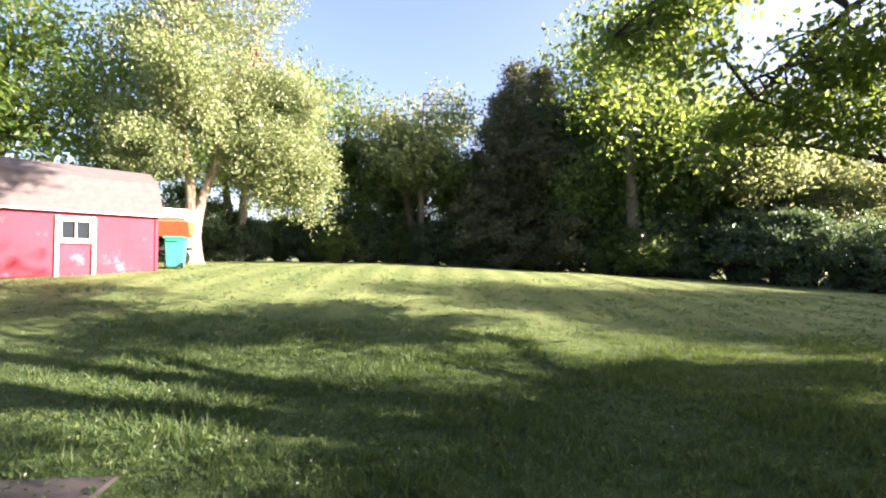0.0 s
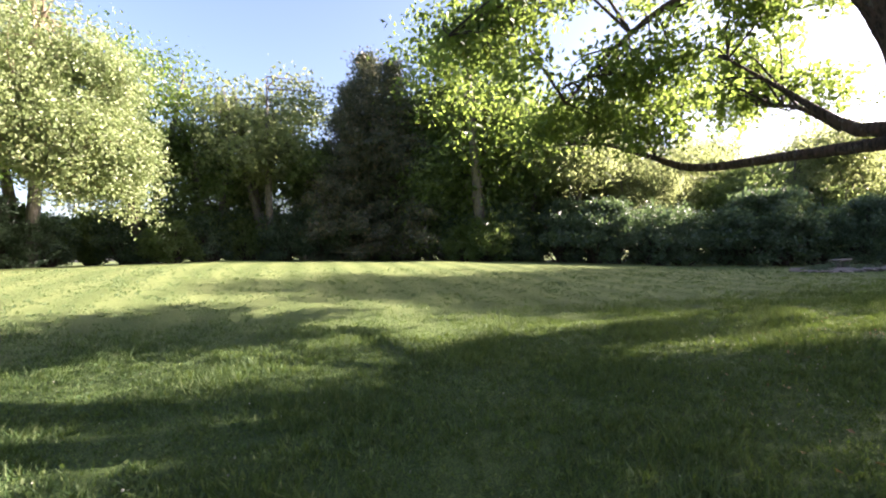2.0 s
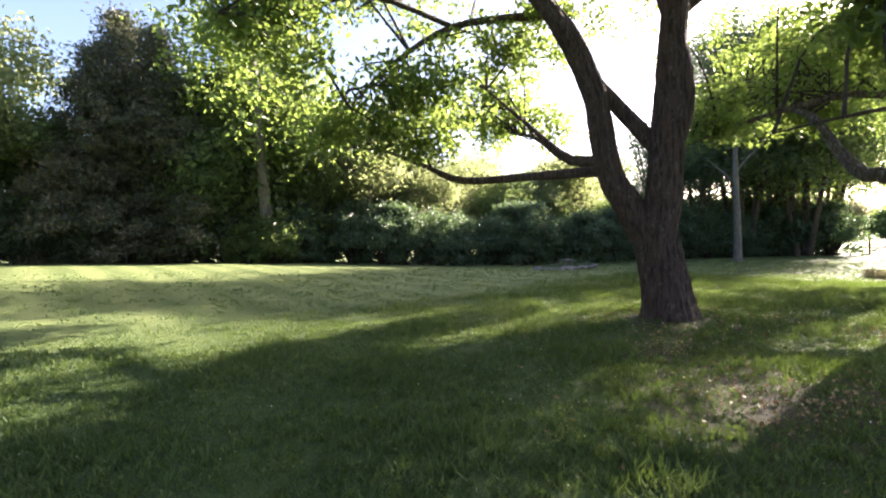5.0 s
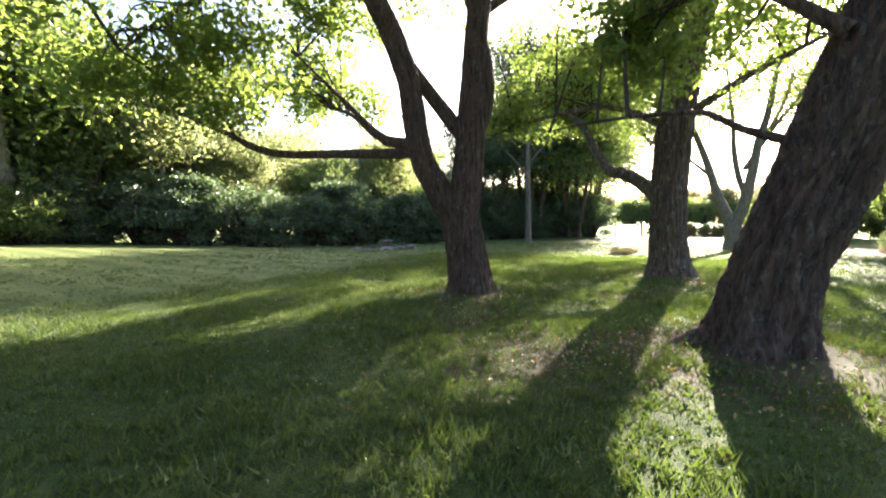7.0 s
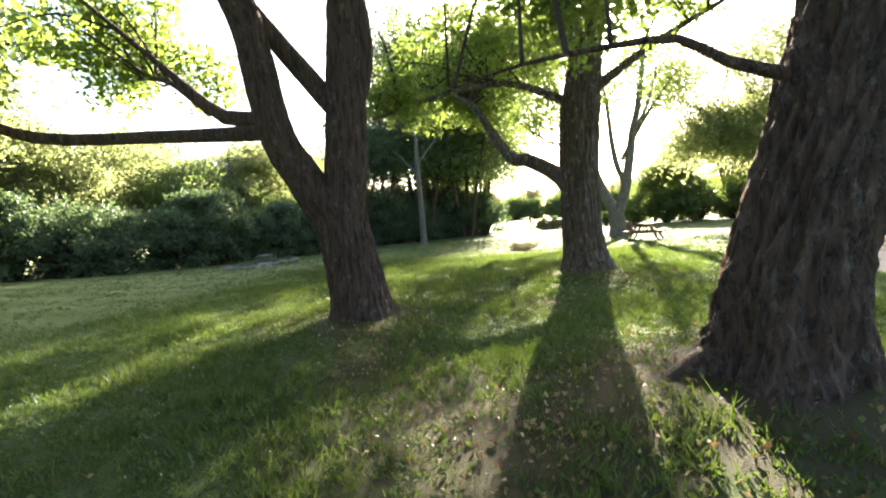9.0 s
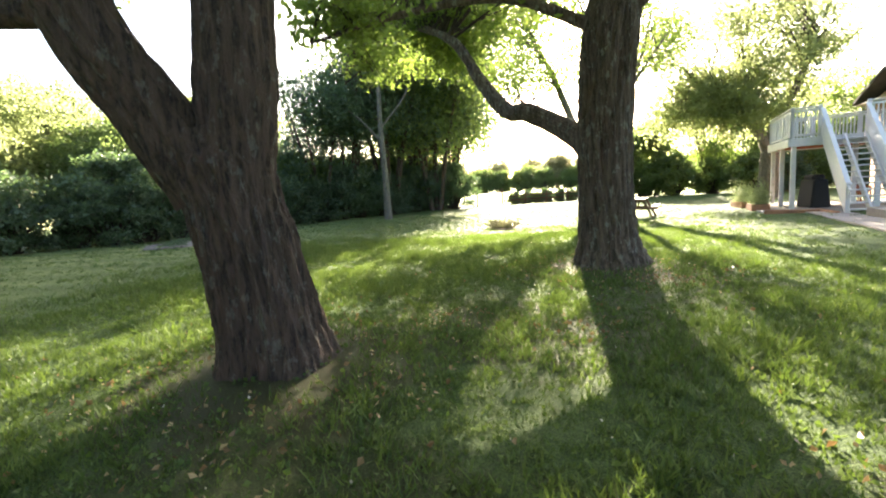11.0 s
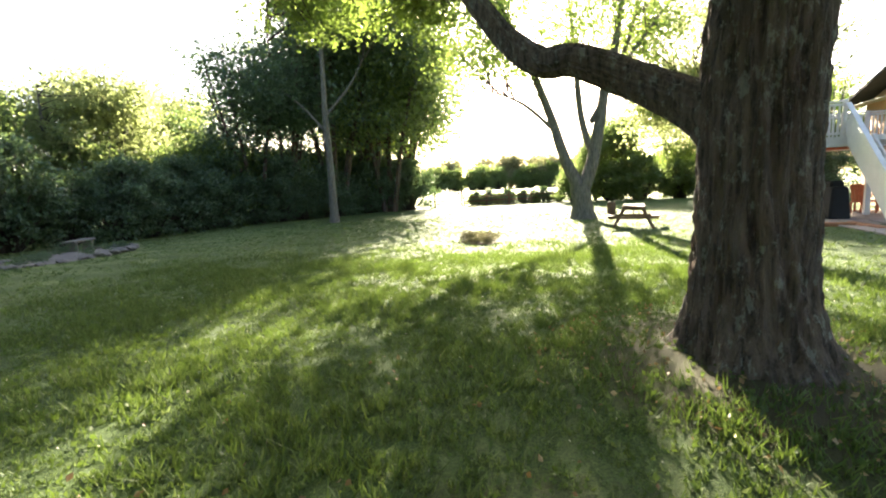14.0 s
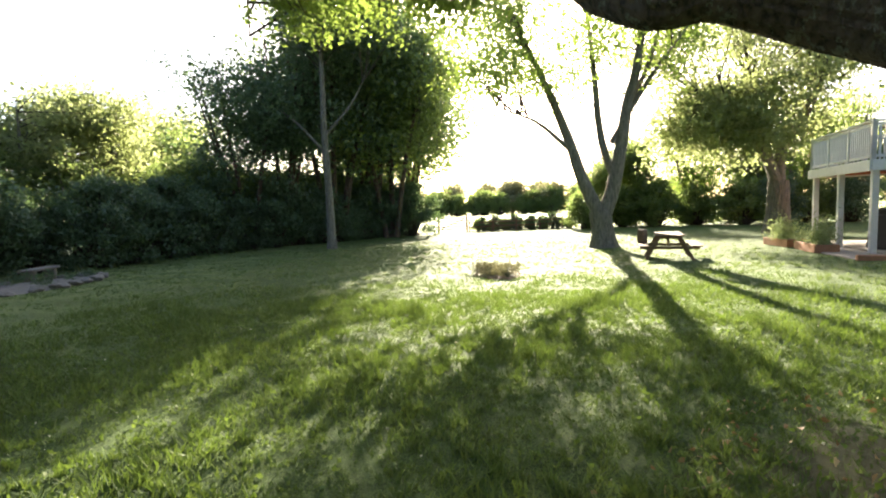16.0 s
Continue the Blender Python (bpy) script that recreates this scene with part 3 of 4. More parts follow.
FL = (-11.3, 20.0, float(gz(-11.3, 20.0)))
tree("pale_silver_maple", FL, [
    ([(0, 0, -0.2), (0.0, 0.0, 1.2), (0.05, 0.0, 2.4)], [0.46, 0.36, 0.34], 0.35, 0.02),
    ([(-0.05, 0, 1.0), (-0.1, 0.0, 3.4), (-0.35, -0.2, 6.0), (-0.6, -0.4, 8.5), (-0.4, 0, 12)], [0.22, 0.2, 0.16, 0.12, 0.04], 0, 0),
    ([(0.1, 0, 1.0), (0.3, 0.2, 2.8), (0.85, 0.5, 4.7), (1.4, 0.8, 6.6), (2.4, 1.0, 10)], [0.24, 0.2, 0.16, 0.12, 0.04], 0, 0),
    ([(-0.15, 0, 4.0), (-0.9, -0.4, 5.6), (-2.0, -1.0, 6.6)], [0.12, 0.09, 0.03], 0, 0),
    ([(0.9, 0.5, 4.8), (2.6, 1.4, 5.0), (4.6, 2.4, 4.0)], [0.1, 0.07, 0.02], 0, 0),
], [(0.4, 0.4, 9.6, 4.2, 4.0, 4.6, 3), (3.4, 1.6, 6.0, 2.8, 2.2, 3.4, 1.8), (-2.4, 0, 7.4, 1.8, 2.0, 2.2, 0.8), (3.8, 2.0, 3.6, 2.4, 1.8, 1.8, 1.3), (-1.8, -0.6, 5.0, 1.8, 1.6, 1.4, 0.7)],
    440, 250, 0.14, M_BARK_PALE, L_PALE, "sunlit pale-barked tree with light green foliage", 17, 0.5, 0.02)

FP = (34.5, 7.5, float(gz(34.5, 7.5)))
tree("slender_tree", FP, [
    ([(0, 0, -0.2), (0.02, 0.0, 3.0), (-0.05, 0.05, 6.0), (0.0, 0.0, 9.0), (0.1, 0, 15)], [0.25, 0.19, 0.17, 0.12, 0.03], 0.35, 0),
    ([(0, 0, 5.0), (0.2, 1.4, 6.6), (0.4, 2.6, 7.6)], [0.08, 0.06, 0.02], 0, 0),
    ([(0, 0, 6.0), (0.2, -1.4, 7.6), (0.2, -2.2, 9.0)], [0.08, 0.06, 0.02], 0, 0),
], [(0, 0.3, 12.5, 3.2, 4.4, 4.6)], 150, 110, 0.19, M_BARK_GREY, L_DARK, "slender tree with a straight pale grey stem", 19, 0.5, 0.02)


# ---- hedgerow and woods ----
def wood_tree(seed, h, r, leafmat, bark, leaf, branches, per, low, label, name, stems=3, girth=0.022):
    rng = np.random.default_rng(seed)
    lines = []
    for _ in range(stems):
        a, q = rng.uniform(0, 6.28), rng.uniform(0.3, 0.8)
        dx, dy = math.cos(a) * r * q, math.sin(a) * r * q
        lines.append(([(dx * 0.1, dy * 0.1, -0.2), (dx * 0.35, dy * 0.35, h * 0.3), (dx * 0.7, dy * 0.7, h * 0.6), (dx, dy, h * 0.9)],
                      [girth * h, 0.8 * girth * h, 0.55 * girth * h, 0.02], 0.3, 0))
    crowns = [(0, 0, low + (h - low) * 0.5, r, r, (h - low) * 0.52, 3)]
    for _ in range(4):
        a = rng.uniform(0, 6.28)
        crowns.append((math.cos(a) * r * 0.7, math.sin(a) * r * 0.7, rng.uniform(low + 0.2 * h, h * 0.85), r * 0.5, r * 0.5, h * 0.14, 0.7))
    return tree(name, (0, 0, -60), lines, crowns, branches, per, leaf, bark, leafmat, label, seed, 0.16 * r + 0.18, 0.02)


def conifer(seed, h, r, label):
    rng = np.random.default_rng(seed)
    top = thing("conifer", pose(0, 0, -60), label, "tree", "conifers in the hedgerow")
    wood = Wood()
    wood.limb([(0, 0, -0.2), (0.05, 0, h * 0.5), (0, 0.05, h)], [0.018 * h, 0.012 * h, 0.02], 10, 14)
    cs = []
    for i in range(int(h * 11)):
        z = h * (0.06 + 0.94 * (i / (h * 11)) ** 0.9)
        reach = r * (1 - z / h) ** 0.7 * rng.uniform(0.2, 1.35) + 0.3
        a = rng.uniform(0, 6.28)
        end = np.array([math.cos(a) * reach, math.sin(a) * reach, z - 0.22 * reach])
        line = wood.limb([(0, 0, z), tuple(end * np.array([0.5, 0.5, 0]) + np.array([0, 0, z + 0.05])), tuple(end)], [0.035, 0.022, 0.008], 4, 4)
        n = int(60 + 110 * reach)
        t = rng.uniform(0.2, 1, n)[:, None]
        p = np.array([0, 0, z]) * (1 - t) + end * t
        cs.append(p + rng.normal(size=(n, 3)) * np.array([0.36, 0.36, 0.24]))
    place("trunk", wood.mesh("trunk", M_BARK_RED), top)
    place("crown", leaves_mesh("crown", np.vstack(cs), 0.22, L_NEEDLE, rng, 0.8, 0.4), top)
    return top


def shrub(seed, h, r, leafmat, leaf, n, label, name="shrub", group="hedgerow shrubs"):
    """A leafy bush down to the ground, of many uneven clumps."""
    rng = np.random.default_rng(seed)
    top = thing(name, pose(0, 0, -60), label, "shrub", group)
    wood, cs = Wood(), []
    clumps = 60
    for i in range(clumps):
        a, z = rng.uniform(0, 6.28), h * rng.uniform(0.12, 1.0)
        q = r * rng.uniform(0.25, 1.0) * (1 - 0.45 * max(0, z / h - 0.55) / 0.45)
        c = np.array([math.cos(a) * q, math.sin(a) * q, z])
        wood.limb([(c[0] * 0.15, c[1] * 0.15, -0.1), (c[0] * 0.5, c[1] * 0.5, z * 0.55), tuple(c)], [0.045, 0.03, 0.008], 5, 5)
        m = n // clumps
        cs.append(c + rng.normal(size=(m, 3)) * np.array([0.14, 0.14, 0.1]) * (0.5 * r + 0.9))
    c = np.vstack(cs)
    c = c[c[:, 2] > 0.03]
    place("stem_work", wood.mesh("stem_work", M_TWIG), top, kind="stuff")
    place("crown", leaves_mesh("crown", c, leaf, leafmat, rng, 0.3), top)
    return top


def stand(kinds, spots, seed):
    """Sets the kinds out along the spots; the first of each kind is moved, the rest are copies."""
    rng = np.random.default_rng(seed)
    used = set()
    for i, (x, y, s, which) in enumerate(spots):
        ob = kinds[which]
        m = pose(x, y, float(gz(x, y)) - 0.03, 0, 0, rng.uniform(0, 360))
        sc = (s * rng.uniform(0.94, 1.08), s * rng.uniform(0.94, 1.08), s)
        if which in used:
            c = copy_thing(ob, m)
        else:
            ob.matrix_basis, c = m, ob
            used.add(which)
        c.scale = sc


def along(line, step, jitter, size, which, seed):
    rng = np.random.default_rng(seed)
    p = np.asarray(line, float)
    d = np.r_[0, np.cumsum(np.hypot(*np.diff(p, axis=0).T))]
    out = []
    for s in np.arange(0, d[-1], step):
        out.append((np.interp(s, d, p[:, 0]) + rng.normal() * jitter, np.interp(s, d, p[:, 1]) + rng.normal() * jitter,
                    rng.uniform(*size), int(rng.choice(which))))
    return out


HEDGE_WEST = [(-16, 29), (-8, 31), (0, 30), (6, 28.5), (12, 26.3), (17, 22.5)]
HEDGE_EAST = [(17, 22.5), (21, 19.5), (25, 17.5), (30, 16), (36, 13.3), (41, 8.6), (45, 3.6)]
kinds = [shrub(31, 3.6, 1.9, L_DARK, 0.17, 9000, "dense dark green hedge bush"),
         shrub(32, 3.2, 1.8, L_DARK, 0.16, 8000, "dark overgrown hedge bush"),
         shrub(33, 2.8, 1.6, L_MID, 0.2, 6000, "leafy green hedgerow bush"),
         wood_tree(41, 9.0, 3.0, L_MID, M_BARK_GREY, 0.24, 120, 120, 0.8, "green hedgerow tree with thin stems", "hedgerow_tree"),
         wood_tree(42, 11.0, 3.4, L_YELLOW, M_BARK_GREY, 0.25, 130, 120, 1.6, "sunlit yellow-green hedgerow tree", "hedgerow_tree"),
         wood_tree(43, 12.5, 3.6, L_MAPLE, M_BARK_GREY, 0.22, 120, 105, 2.6, "dark tall tree with several thin trunks", "hedgerow_tree", 4),
         conifer(51, 13.0, 4.0, "dark conifer with browning branches"),
         wood_tree(44, 12.0, 5.0, L_HAZE, M_BARK_GREY, 0.6, 80, 70, -1.0, "distant tree beyond the field, with haze painted into its leaf colour", "distant_tree"),
         wood_tree(45, 13.0, 4.3, L_DARK, M_BARK_RED, 0.22, 170, 95, 2.4, "open tall tree with many thin dark trunks", "hedgerow_tree", 5, 0.011),
         wood_tree(46, 13.0, 4.1, L_MID, M_BARK_RED, 0.22, 170, 95, 2.8, "lacy green tree with thin dark trunks", "hedgerow_tree", 4, 0.011)]
spots = along(HEDGE_EAST, 1.7, 0.35, (0.9, 1.1), [0, 1, 0], 61) + along(HEDGE_WEST, 2.2, 0.5, (0.7, 1.05), [0, 1, 2], 62)
# trees standing in and behind the western hedge
spots += [(6.4, 28.6, 1.0, 6), (3.6, 29.2, 0.86, 6), (4.9, 30.4, 1.08, 6), (8.4, 28.0, 0.9, 3), (11.6, 26.8, 1.35, 3), (10.2, 28.2, 1.3, 3), (11.2, 25.8, 1.3, 5), (-1.6, 31.0, 1.1, 4), (-5.0, 31.6, 1.0, 3),
          (-9.0, 31.5, 1.1, 5), (-13.5, 29.0, 1.15, 5), (-17.0, 24.0, 1.1, 5), (-19.0, 18.0, 1.05, 5), (-21, 13.0, 1.0, 3), (1.2, 31.5, 0.9, 3),
          (14.5, 26.5, 1.1, 3), (17.5, 25.0, 1.0, 4), (11.0, 24.6, 0.9, 2), (9.6, 25.2, 0.75, 2), (-6.5, 28.0, 0.8, 2)]
# sunlit trees behind the eastern hedge
spots += [(21, 26, 0.8, 4), (25, 24.5, 0.75, 4), (29, 23, 0.78, 3), (33, 22, 0.75, 4), (37, 21.5, 0.9, 4), (42, 22, 0.95, 3), (31, 27, 0.9, 4), (24, 30, 0.9, 3),
          (48, 24, 1.0, 4), (36, 15.8, 0.62, 3), (54, 26, 1.0, 3)]
spots += along([(15, 27.5), (22, 24), (30, 20.5), (37, 18)], 3.2, 0.7, (0.55, 0.75), [4, 3, 4], 68)
# tall trees at the end of the hedge
spots += [(39.0, 11.5, 1.05, 8), (37.0, 12.8, 0.85, 8), (44.5, 6.6, 1.35, 9), (47.0, 4.4, 1.35, 8), (41.0, 8.8, 1.3, 8), (46.0, 8.5, 1.4, 9), (51.5, 4.4, 1.25, 9),
          (43.2, 5.2, 1.25, 9), (50.0, 7.0, 1.1, 5)]
# dark woods behind the lawn's end
spots += along([(44.5, -10.5), (44, -15), (41, -20), (39, -26)], 2.3, 0.4, (0.9, 1.15), [1, 2, 0], 63)
spots += along([(46.5, -11.5), (46, -16), (43, -22), (40, -30)], 3.2, 0.5, (0.62, 0.8), [3, 5], 64)
spots += along([(47.6, -1.6), (47.4, -5), (46.8, -9)], 0.5, 0.15, (0.24, 0.36), [1, 2, 0], 69)
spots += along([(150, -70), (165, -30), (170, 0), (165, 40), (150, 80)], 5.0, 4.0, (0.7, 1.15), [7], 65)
spots += along([(140, -70), (155, -30), (160, 0), (155, 40), (140, 80)], 5.0, 2.0, (2.0, 3.0), [2], 67)
spots += along([(37, 15), (44, 10.2), (49, 5.5)], 2.0, 0.4, (1.3, 1.7), [2], 75)
# bushes behind the western hedge close it to the ground, and low ones stand by the path
spots += along([(-20, 26), (-14, 30.5), (-8, 33), (2, 32), (10, 30), (16, 26)], 2.0, 0.4, (1.0, 1.3), [2, 0], 74)
spots += [(16.5, -9.6, 0.3, 1), (14.6, -8.9, 0.26, 1), (15.6, -9.9, 0.34, 0)]
# trees behind the walker and beyond the house close the place
spots += along([(-24, 8), (-22, -4), (-16, -16)], 5.0, 0.6, (0.9, 1.1), [5, 3], 66)
stand(kinds, spots, 70)

# ---- red shed ----
def red_shed():
    sx, sy = -8.8, 13.75
    L, D, H = 5.4, 3.0, 1.85
    a = 47.0
    base = float(gz(-9.5, 12.6)) - 0.02
    # local x runs from the far corner back along the front wall, y to the back
    top = thing("shed", pose(sx, sy, base, 0, 0, a + 180), "faded red barn shed with a grey gambrel roof", "shed")
    yb = -D
    wall = bmesh.new()
    for x0, x1, z0, z1 in ((0.0, 1.62, 0, H), (2.34, L, 0, H), (1.62, 2.34, 1.52, H)):
        box(x1 - x0, 0.1, z1 - z0, ((x0 + x1) / 2, -0.05, (z0 + z1) / 2), bevel=0, bm=wall)
    part("front_wall", wall, M_RED, top, "flaking faded red board wall")
    part("back_wall", box(L, 0.1, H, (L / 2, yb + 0.05, H / 2), bevel=0), M_RED, top)
    prof = [(-0.1, 0), (-0.1, H), (-0.55, H + 0.85), (-1.5, H + 1.25), (-2.45, H + 0.85), (-2.9, H), (-2.9, 0)]
    for x in (0.0, L - 0.1):
        bm = prism(prof, 0.1)
        bmesh.ops.transform(bm, matrix=Matrix(((0, 1, 0, x), (1, 0, 0, 0), (0, 0, 1, 0), (0, 0, 0, 1))), verts=bm.verts)
        bmesh.ops.recalc_face_normals(bm, faces=bm.faces[:])
        part("gable_wall", bm, M_RED, top)
    roof = place("roof", mesh_from("roof", [(-0.1, 0.12, H - 0.06), (L + 0.1, 0.12, H - 0.06), (L + 0.1, -0.5, H + 0.95), (-0.1, -0.5, H + 0.95), (L + 0.1, -1.5, H + 1.4), (-0.1, -1.5, H + 1.4),
                 (L + 0.1, -2.5, H + 0.95), (-0.1, -2.5, H + 0.95), (L + 0.1, -3.12, H - 0.06), (-0.1, -3.12, H - 0.06)],
                 [(0, 1, 2, 3), (3, 2, 4, 5), (5, 4, 6, 7), (7, 6, 8, 9)], M_SHINGLE), top, "grey shingled gambrel roof")
    sol = roof.modifiers.new("thick", "SOLIDIFY")
    sol.thickness = 0.05
    # courses of shingles on the two faces that show
    rng = random.Random(4)
    data = []
    for w in (0.3, 0.36, 0.27):
        bm = box(w - 0.012, 0.2, 0.014, bevel=0.003)
        me = bpy.data.meshes.new("shingle")
        bm.to_mesh(me)
        bm.free()
        me.materials.append(M_SHINGLE)
        data.append((w, me))
    for (y0, z0), (y1, z1) in (((0.12, H - 0.06), (-0.5, H + 0.95)), ((-0.5, H + 0.95), (-1.5, H + 1.4))):
        run = math.hypot(y1 - y0, z1 - z0)
        tilt = math.degrees(math.atan2(z1 - z0, y1 - y0))
        n = int(run / 0.17)
        for i in range(n):
            s = (i + 0.5) / n
            x = -0.1
            while x < L + 0.05:
                w, me = rng.choice(data)
                ob = place("shingle", me, roof)
                ob.matrix_basis = Matrix.Translation((x + w / 2, y0 + (y1 - y0) * s, z0 + (z1 - z0) * s)) @ pose(0, 0, 0, tilt + 180 + 3.5, 0, 0) @ Matrix.Translation((0, 0, -0.014 - 0.004 * rng.random()))
                x += w
    part("eave_trim", box(L + 0.2, 0.03, 0.07, (L / 2, 0.135, H - 0.06)), M_WHITE, top, "white painted eave board")
    # window over a boarded opening, in one tall frame
    win = part("window", box(0.86, 0.06, 0.05, (1.98, 0.02, 1.62)), M_OLDWHITE, top, "weathered white window over a red boarded panel")
    for x in (1.58, 2.38):
        part("window_frame", box(0.09, 0.07, 1.68, (x, 0.02, 0.82)), M_OLDWHITE, win)
    part("window_sill", box(0.8, 0.09, 0.06, (1.98, 0.03, 0.93)), M_OLDWHITE, win)
    for z in (1.53, 1.01):
        part("sash_rail", box(0.7, 0.045, 0.06, (1.98, -0.01, z)), M_OLDWHITE, win)
    for x in (1.66, 1.98, 2.3):
        part("sash_bar", box(0.05, 0.045, 0.5, (x, -0.01, 1.27)), M_OLDWHITE, win)
    part("pane", box(0.62, 0.008, 0.5, (1.98, -0.04, 1.27), bevel=0), M_GLASS, win)
    part("boarded_panel", box(0.72, 0.05, 0.92, (1.98, -0.03, 0.46)), M_RED, top)
    for x in (0.05, L - 0.05):
        part("corner_board", box(0.09, 0.03, H, (x, 0.015, H / 2)), M_RED, top)


red_shed()


def wheelie_bin(x, y):
    top = thing("wheeled_bin", pose(x, y, float(gz(x, y)), 0, 0, 200), "teal green plastic wheeled bin beside the shed", "bin")
    bm = bmesh.new()
    bmesh.ops.create_cube(bm, size=1)
    for v in bm.verts:
        k = 1.0 if v.co.z > 0 else 0.8
        v.co = Vector((v.co.x * 0.56 * k, v.co.y * 0.66 * k, v.co.z * 0.9 + 0.5))
    bmesh.ops.bevel(bm, geom=bm.edges[:], offset=0.03, segments=2, affect="EDGES")
    part("body", bm, M_GREENBIN, top)
    part("lid", box(0.62, 0.74, 0.07, (0, 0.01, 0.985), (3, 0, 0), 0.03), M_GREENBIN, top)
    part("handle", box(0.44, 0.04, 0.04, (0, 0.39, 0.93), bevel=0.015), M_GREENBIN, top)
    for sx in (-0.24, 0.24):
        bm = bmesh.new()
        bmesh.ops.create_cone(bm, cap_ends=True, segments=18, radius1=0.1, radius2=0.1, depth=0.05, matrix=pose(sx, 0.26, 0.1, 0, 90, 0))
        part("wheel", bm, M_DARK, top)


wheelie_bin(-8.85, 14.75)


def covered_trailer(x, y):
    top = thing("boat_trailer", pose(x, y, float(gz(x, y)), 0, 0, 20), "orange boat under a white cover on a trailer", "trailer")
    hull = box(2.0, 1.2, 0.6, (0, 0, 1.4), bevel=0.05)
    for v in hull.verts:
        if v.co.z < 1.4:
            v.co.y *= 0.55
    part("hull", hull, M_ORANGE, top)
    part("cover", box(2.05, 1.25, 0.5, (0, 0, 1.94), (0, 3, 0), 0.16), M_WHITE, top, "white rounded cover")
    part("trailer_frame", box(2.0, 0.5, 0.1, (0, 0, 0.62)), M_DARK, top)
    for sx in (-0.7, 0.7):
        bm = bmesh.new()
        bmesh.ops.create_cone(bm, cap_ends=True, segments=20, radius1=0.3, radius2=0.3, depth=0.14, matrix=pose(sx, -0.32, 0.28, 90, 0, 0))
        part("wheel", bm, M_DARK, top)
        part("upright", box(0.07, 0.4, 0.6, (sx, 0.05, 0.9)), M_DARK, top)
        part("stand", box(0.07, 0.07, 0.6, (sx, 0.22, 0.29)), M_DARK, top)


covered_trailer(-10.9, 17.3)


# ---- picnic table ----
def picnic_table(x, y, turn):
    top = thing("picnic_table", pose(x, y, float(gz(x, y)), 0, 0, turn), "weathered brown wooden picnic table on the lawn", "table")
    for i in range(5):
        part("tabletop_plank", box(1.8, 0.135, 0.038, (0, (i - 2) * 0.145, 0.735)), M_WOOD, top)
    for s in (-1, 1):
        seat = part("bench", box(1.8, 0.12, 0.038, (0, s * 0.62, 0.44)), M_WOOD, top)
        part("bench_plank", box(1.8, 0.12, 0.038, (0, s * 0.75, 0.44)), M_WOOD, seat)
        for e in (-0.62, 0.62):
            part("leg", box(0.038, 0.09, 0.84, (e, s * 0.44, 0.355), (s * 27, 0, 0)), M_WOOD, top)
    for e in (-0.58, 0.58):
        part("seat_bearer", box(0.038, 1.56, 0.09, (e, 0, 0.37)), M_WOOD, top)
        part("top_bearer", box(0.038, 0.66, 0.08, (e, 0, 0.675)), M_WOOD, top)
        part("brace", box(0.6, 0.038, 0.07, (e * 0.55, 0, 0.53), (0, 38 if e > 0 else -38, 0)), M_WOOD, top)


picnic_table(24.0, -5.15, -24)

bag = thing("sack", pose(24.4, -4.55, float(gz(24.0, -5.15)) + 0.461, 0, 0, 20), "brown paper sack on the table bench", "sack")
sb = box(0.3, 0.2, 0.42, (0, 0, 0.21), bevel=0.04)
for v in sb.verts:
    v.co.x *= 1 - 0.3 * v.co.z
part("body", sb, M_WOOD, bag)


# ---- flower bed, rock garden ----
def stone_mesh(seed):
    bm = bmesh.new()
    bmesh.ops.create_icosphere(bm, subdivisions=2, radius=0.5)
    for v in bm.verts:
        q = noise.noise(v.co * 2.3 + Vector((seed * 7.1, 0, 0)))
        v.co *= 1 + 0.5 * q
        v.co.z *= 0.5
    me = bpy.data.meshes.new("stone")
    bm.to_mesh(me)
    bm.free()
    me.materials.append(M_STONE)
    return me


stones = [stone_mesh(i) for i in range(5)]


def bed(name, x, y, rx, ry, label, n_stones, plants, seed, leafmat, height=0.35):
    rng = np.random.default_rng(seed)
    z = float(gz(x, y))
    top = thing(name, pose(x, y, z), label, "garden bed")
    soil = bmesh.new()
    bmesh.ops.create_icosphere(soil, subdivisions=4, radius=1)
    for v in soil.verts:
        w = 1 + 0.12 * noise.noise(v.co * 2.0 + Vector((seed, 0, 0)))
        v.co = Vector((v.co.x * rx * w, v.co.y * ry * w, max(-0.05, v.co.z * 0.06 + 0.03 * noise.noise(v.co * 9))))
    part("soil", soil, M_WOOD if n_stones == 0 else M_STONE, top, "low mound of mulch")
    for i in range(n_stones):
        a = 6.283 * i / n_stones + rng.normal() * 0.05
        ob = place("stone", stones[rng.integers(5)], top)
        s = rng.uniform(0.22, 0.42)
        ob.matrix_basis = pose(math.cos(a) * rx, math.sin(a) * ry, 0.05, 0, 0, rng.uniform(0, 360)) @ Matrix.Scale(s, 4)
    cs = []
    for i in range(plants):
        a, q = rng.uniform(0, 6.28), math.sqrt(rng.uniform(0, 0.75))
        h = height * rng.uniform(0.5, 1.2)
        m = 90
        cs.append(np.array([math.cos(a) * rx * q, math.sin(a) * ry * q, 0.06 + h * 0.5]) + rng.normal(size=(m, 3)) * np.array([0.1, 0.1, 0.3 * h]))
    if plants:
        c = np.vstack(cs)
        c[:, 2] = np.maximum(c[:, 2], 0.04)
        place("plant_growth", leaves_mesh("plant_growth", c, 0.07, leafmat, rng, -0.6, 0.35), top, kind="stuff")
    return top


bed("flower_bed", 21.6, 0.35, 0.95, 0.6, "small oval bed of low dry grey-green plants", 0, 45, 5, L_DRY, 0.2)
bed("rock_garden", 22.8, 13.2, 2.4, 1.2, "overgrown stone-edged bed before the hedge", 26, 26, 6, L_DARK, 0.3)


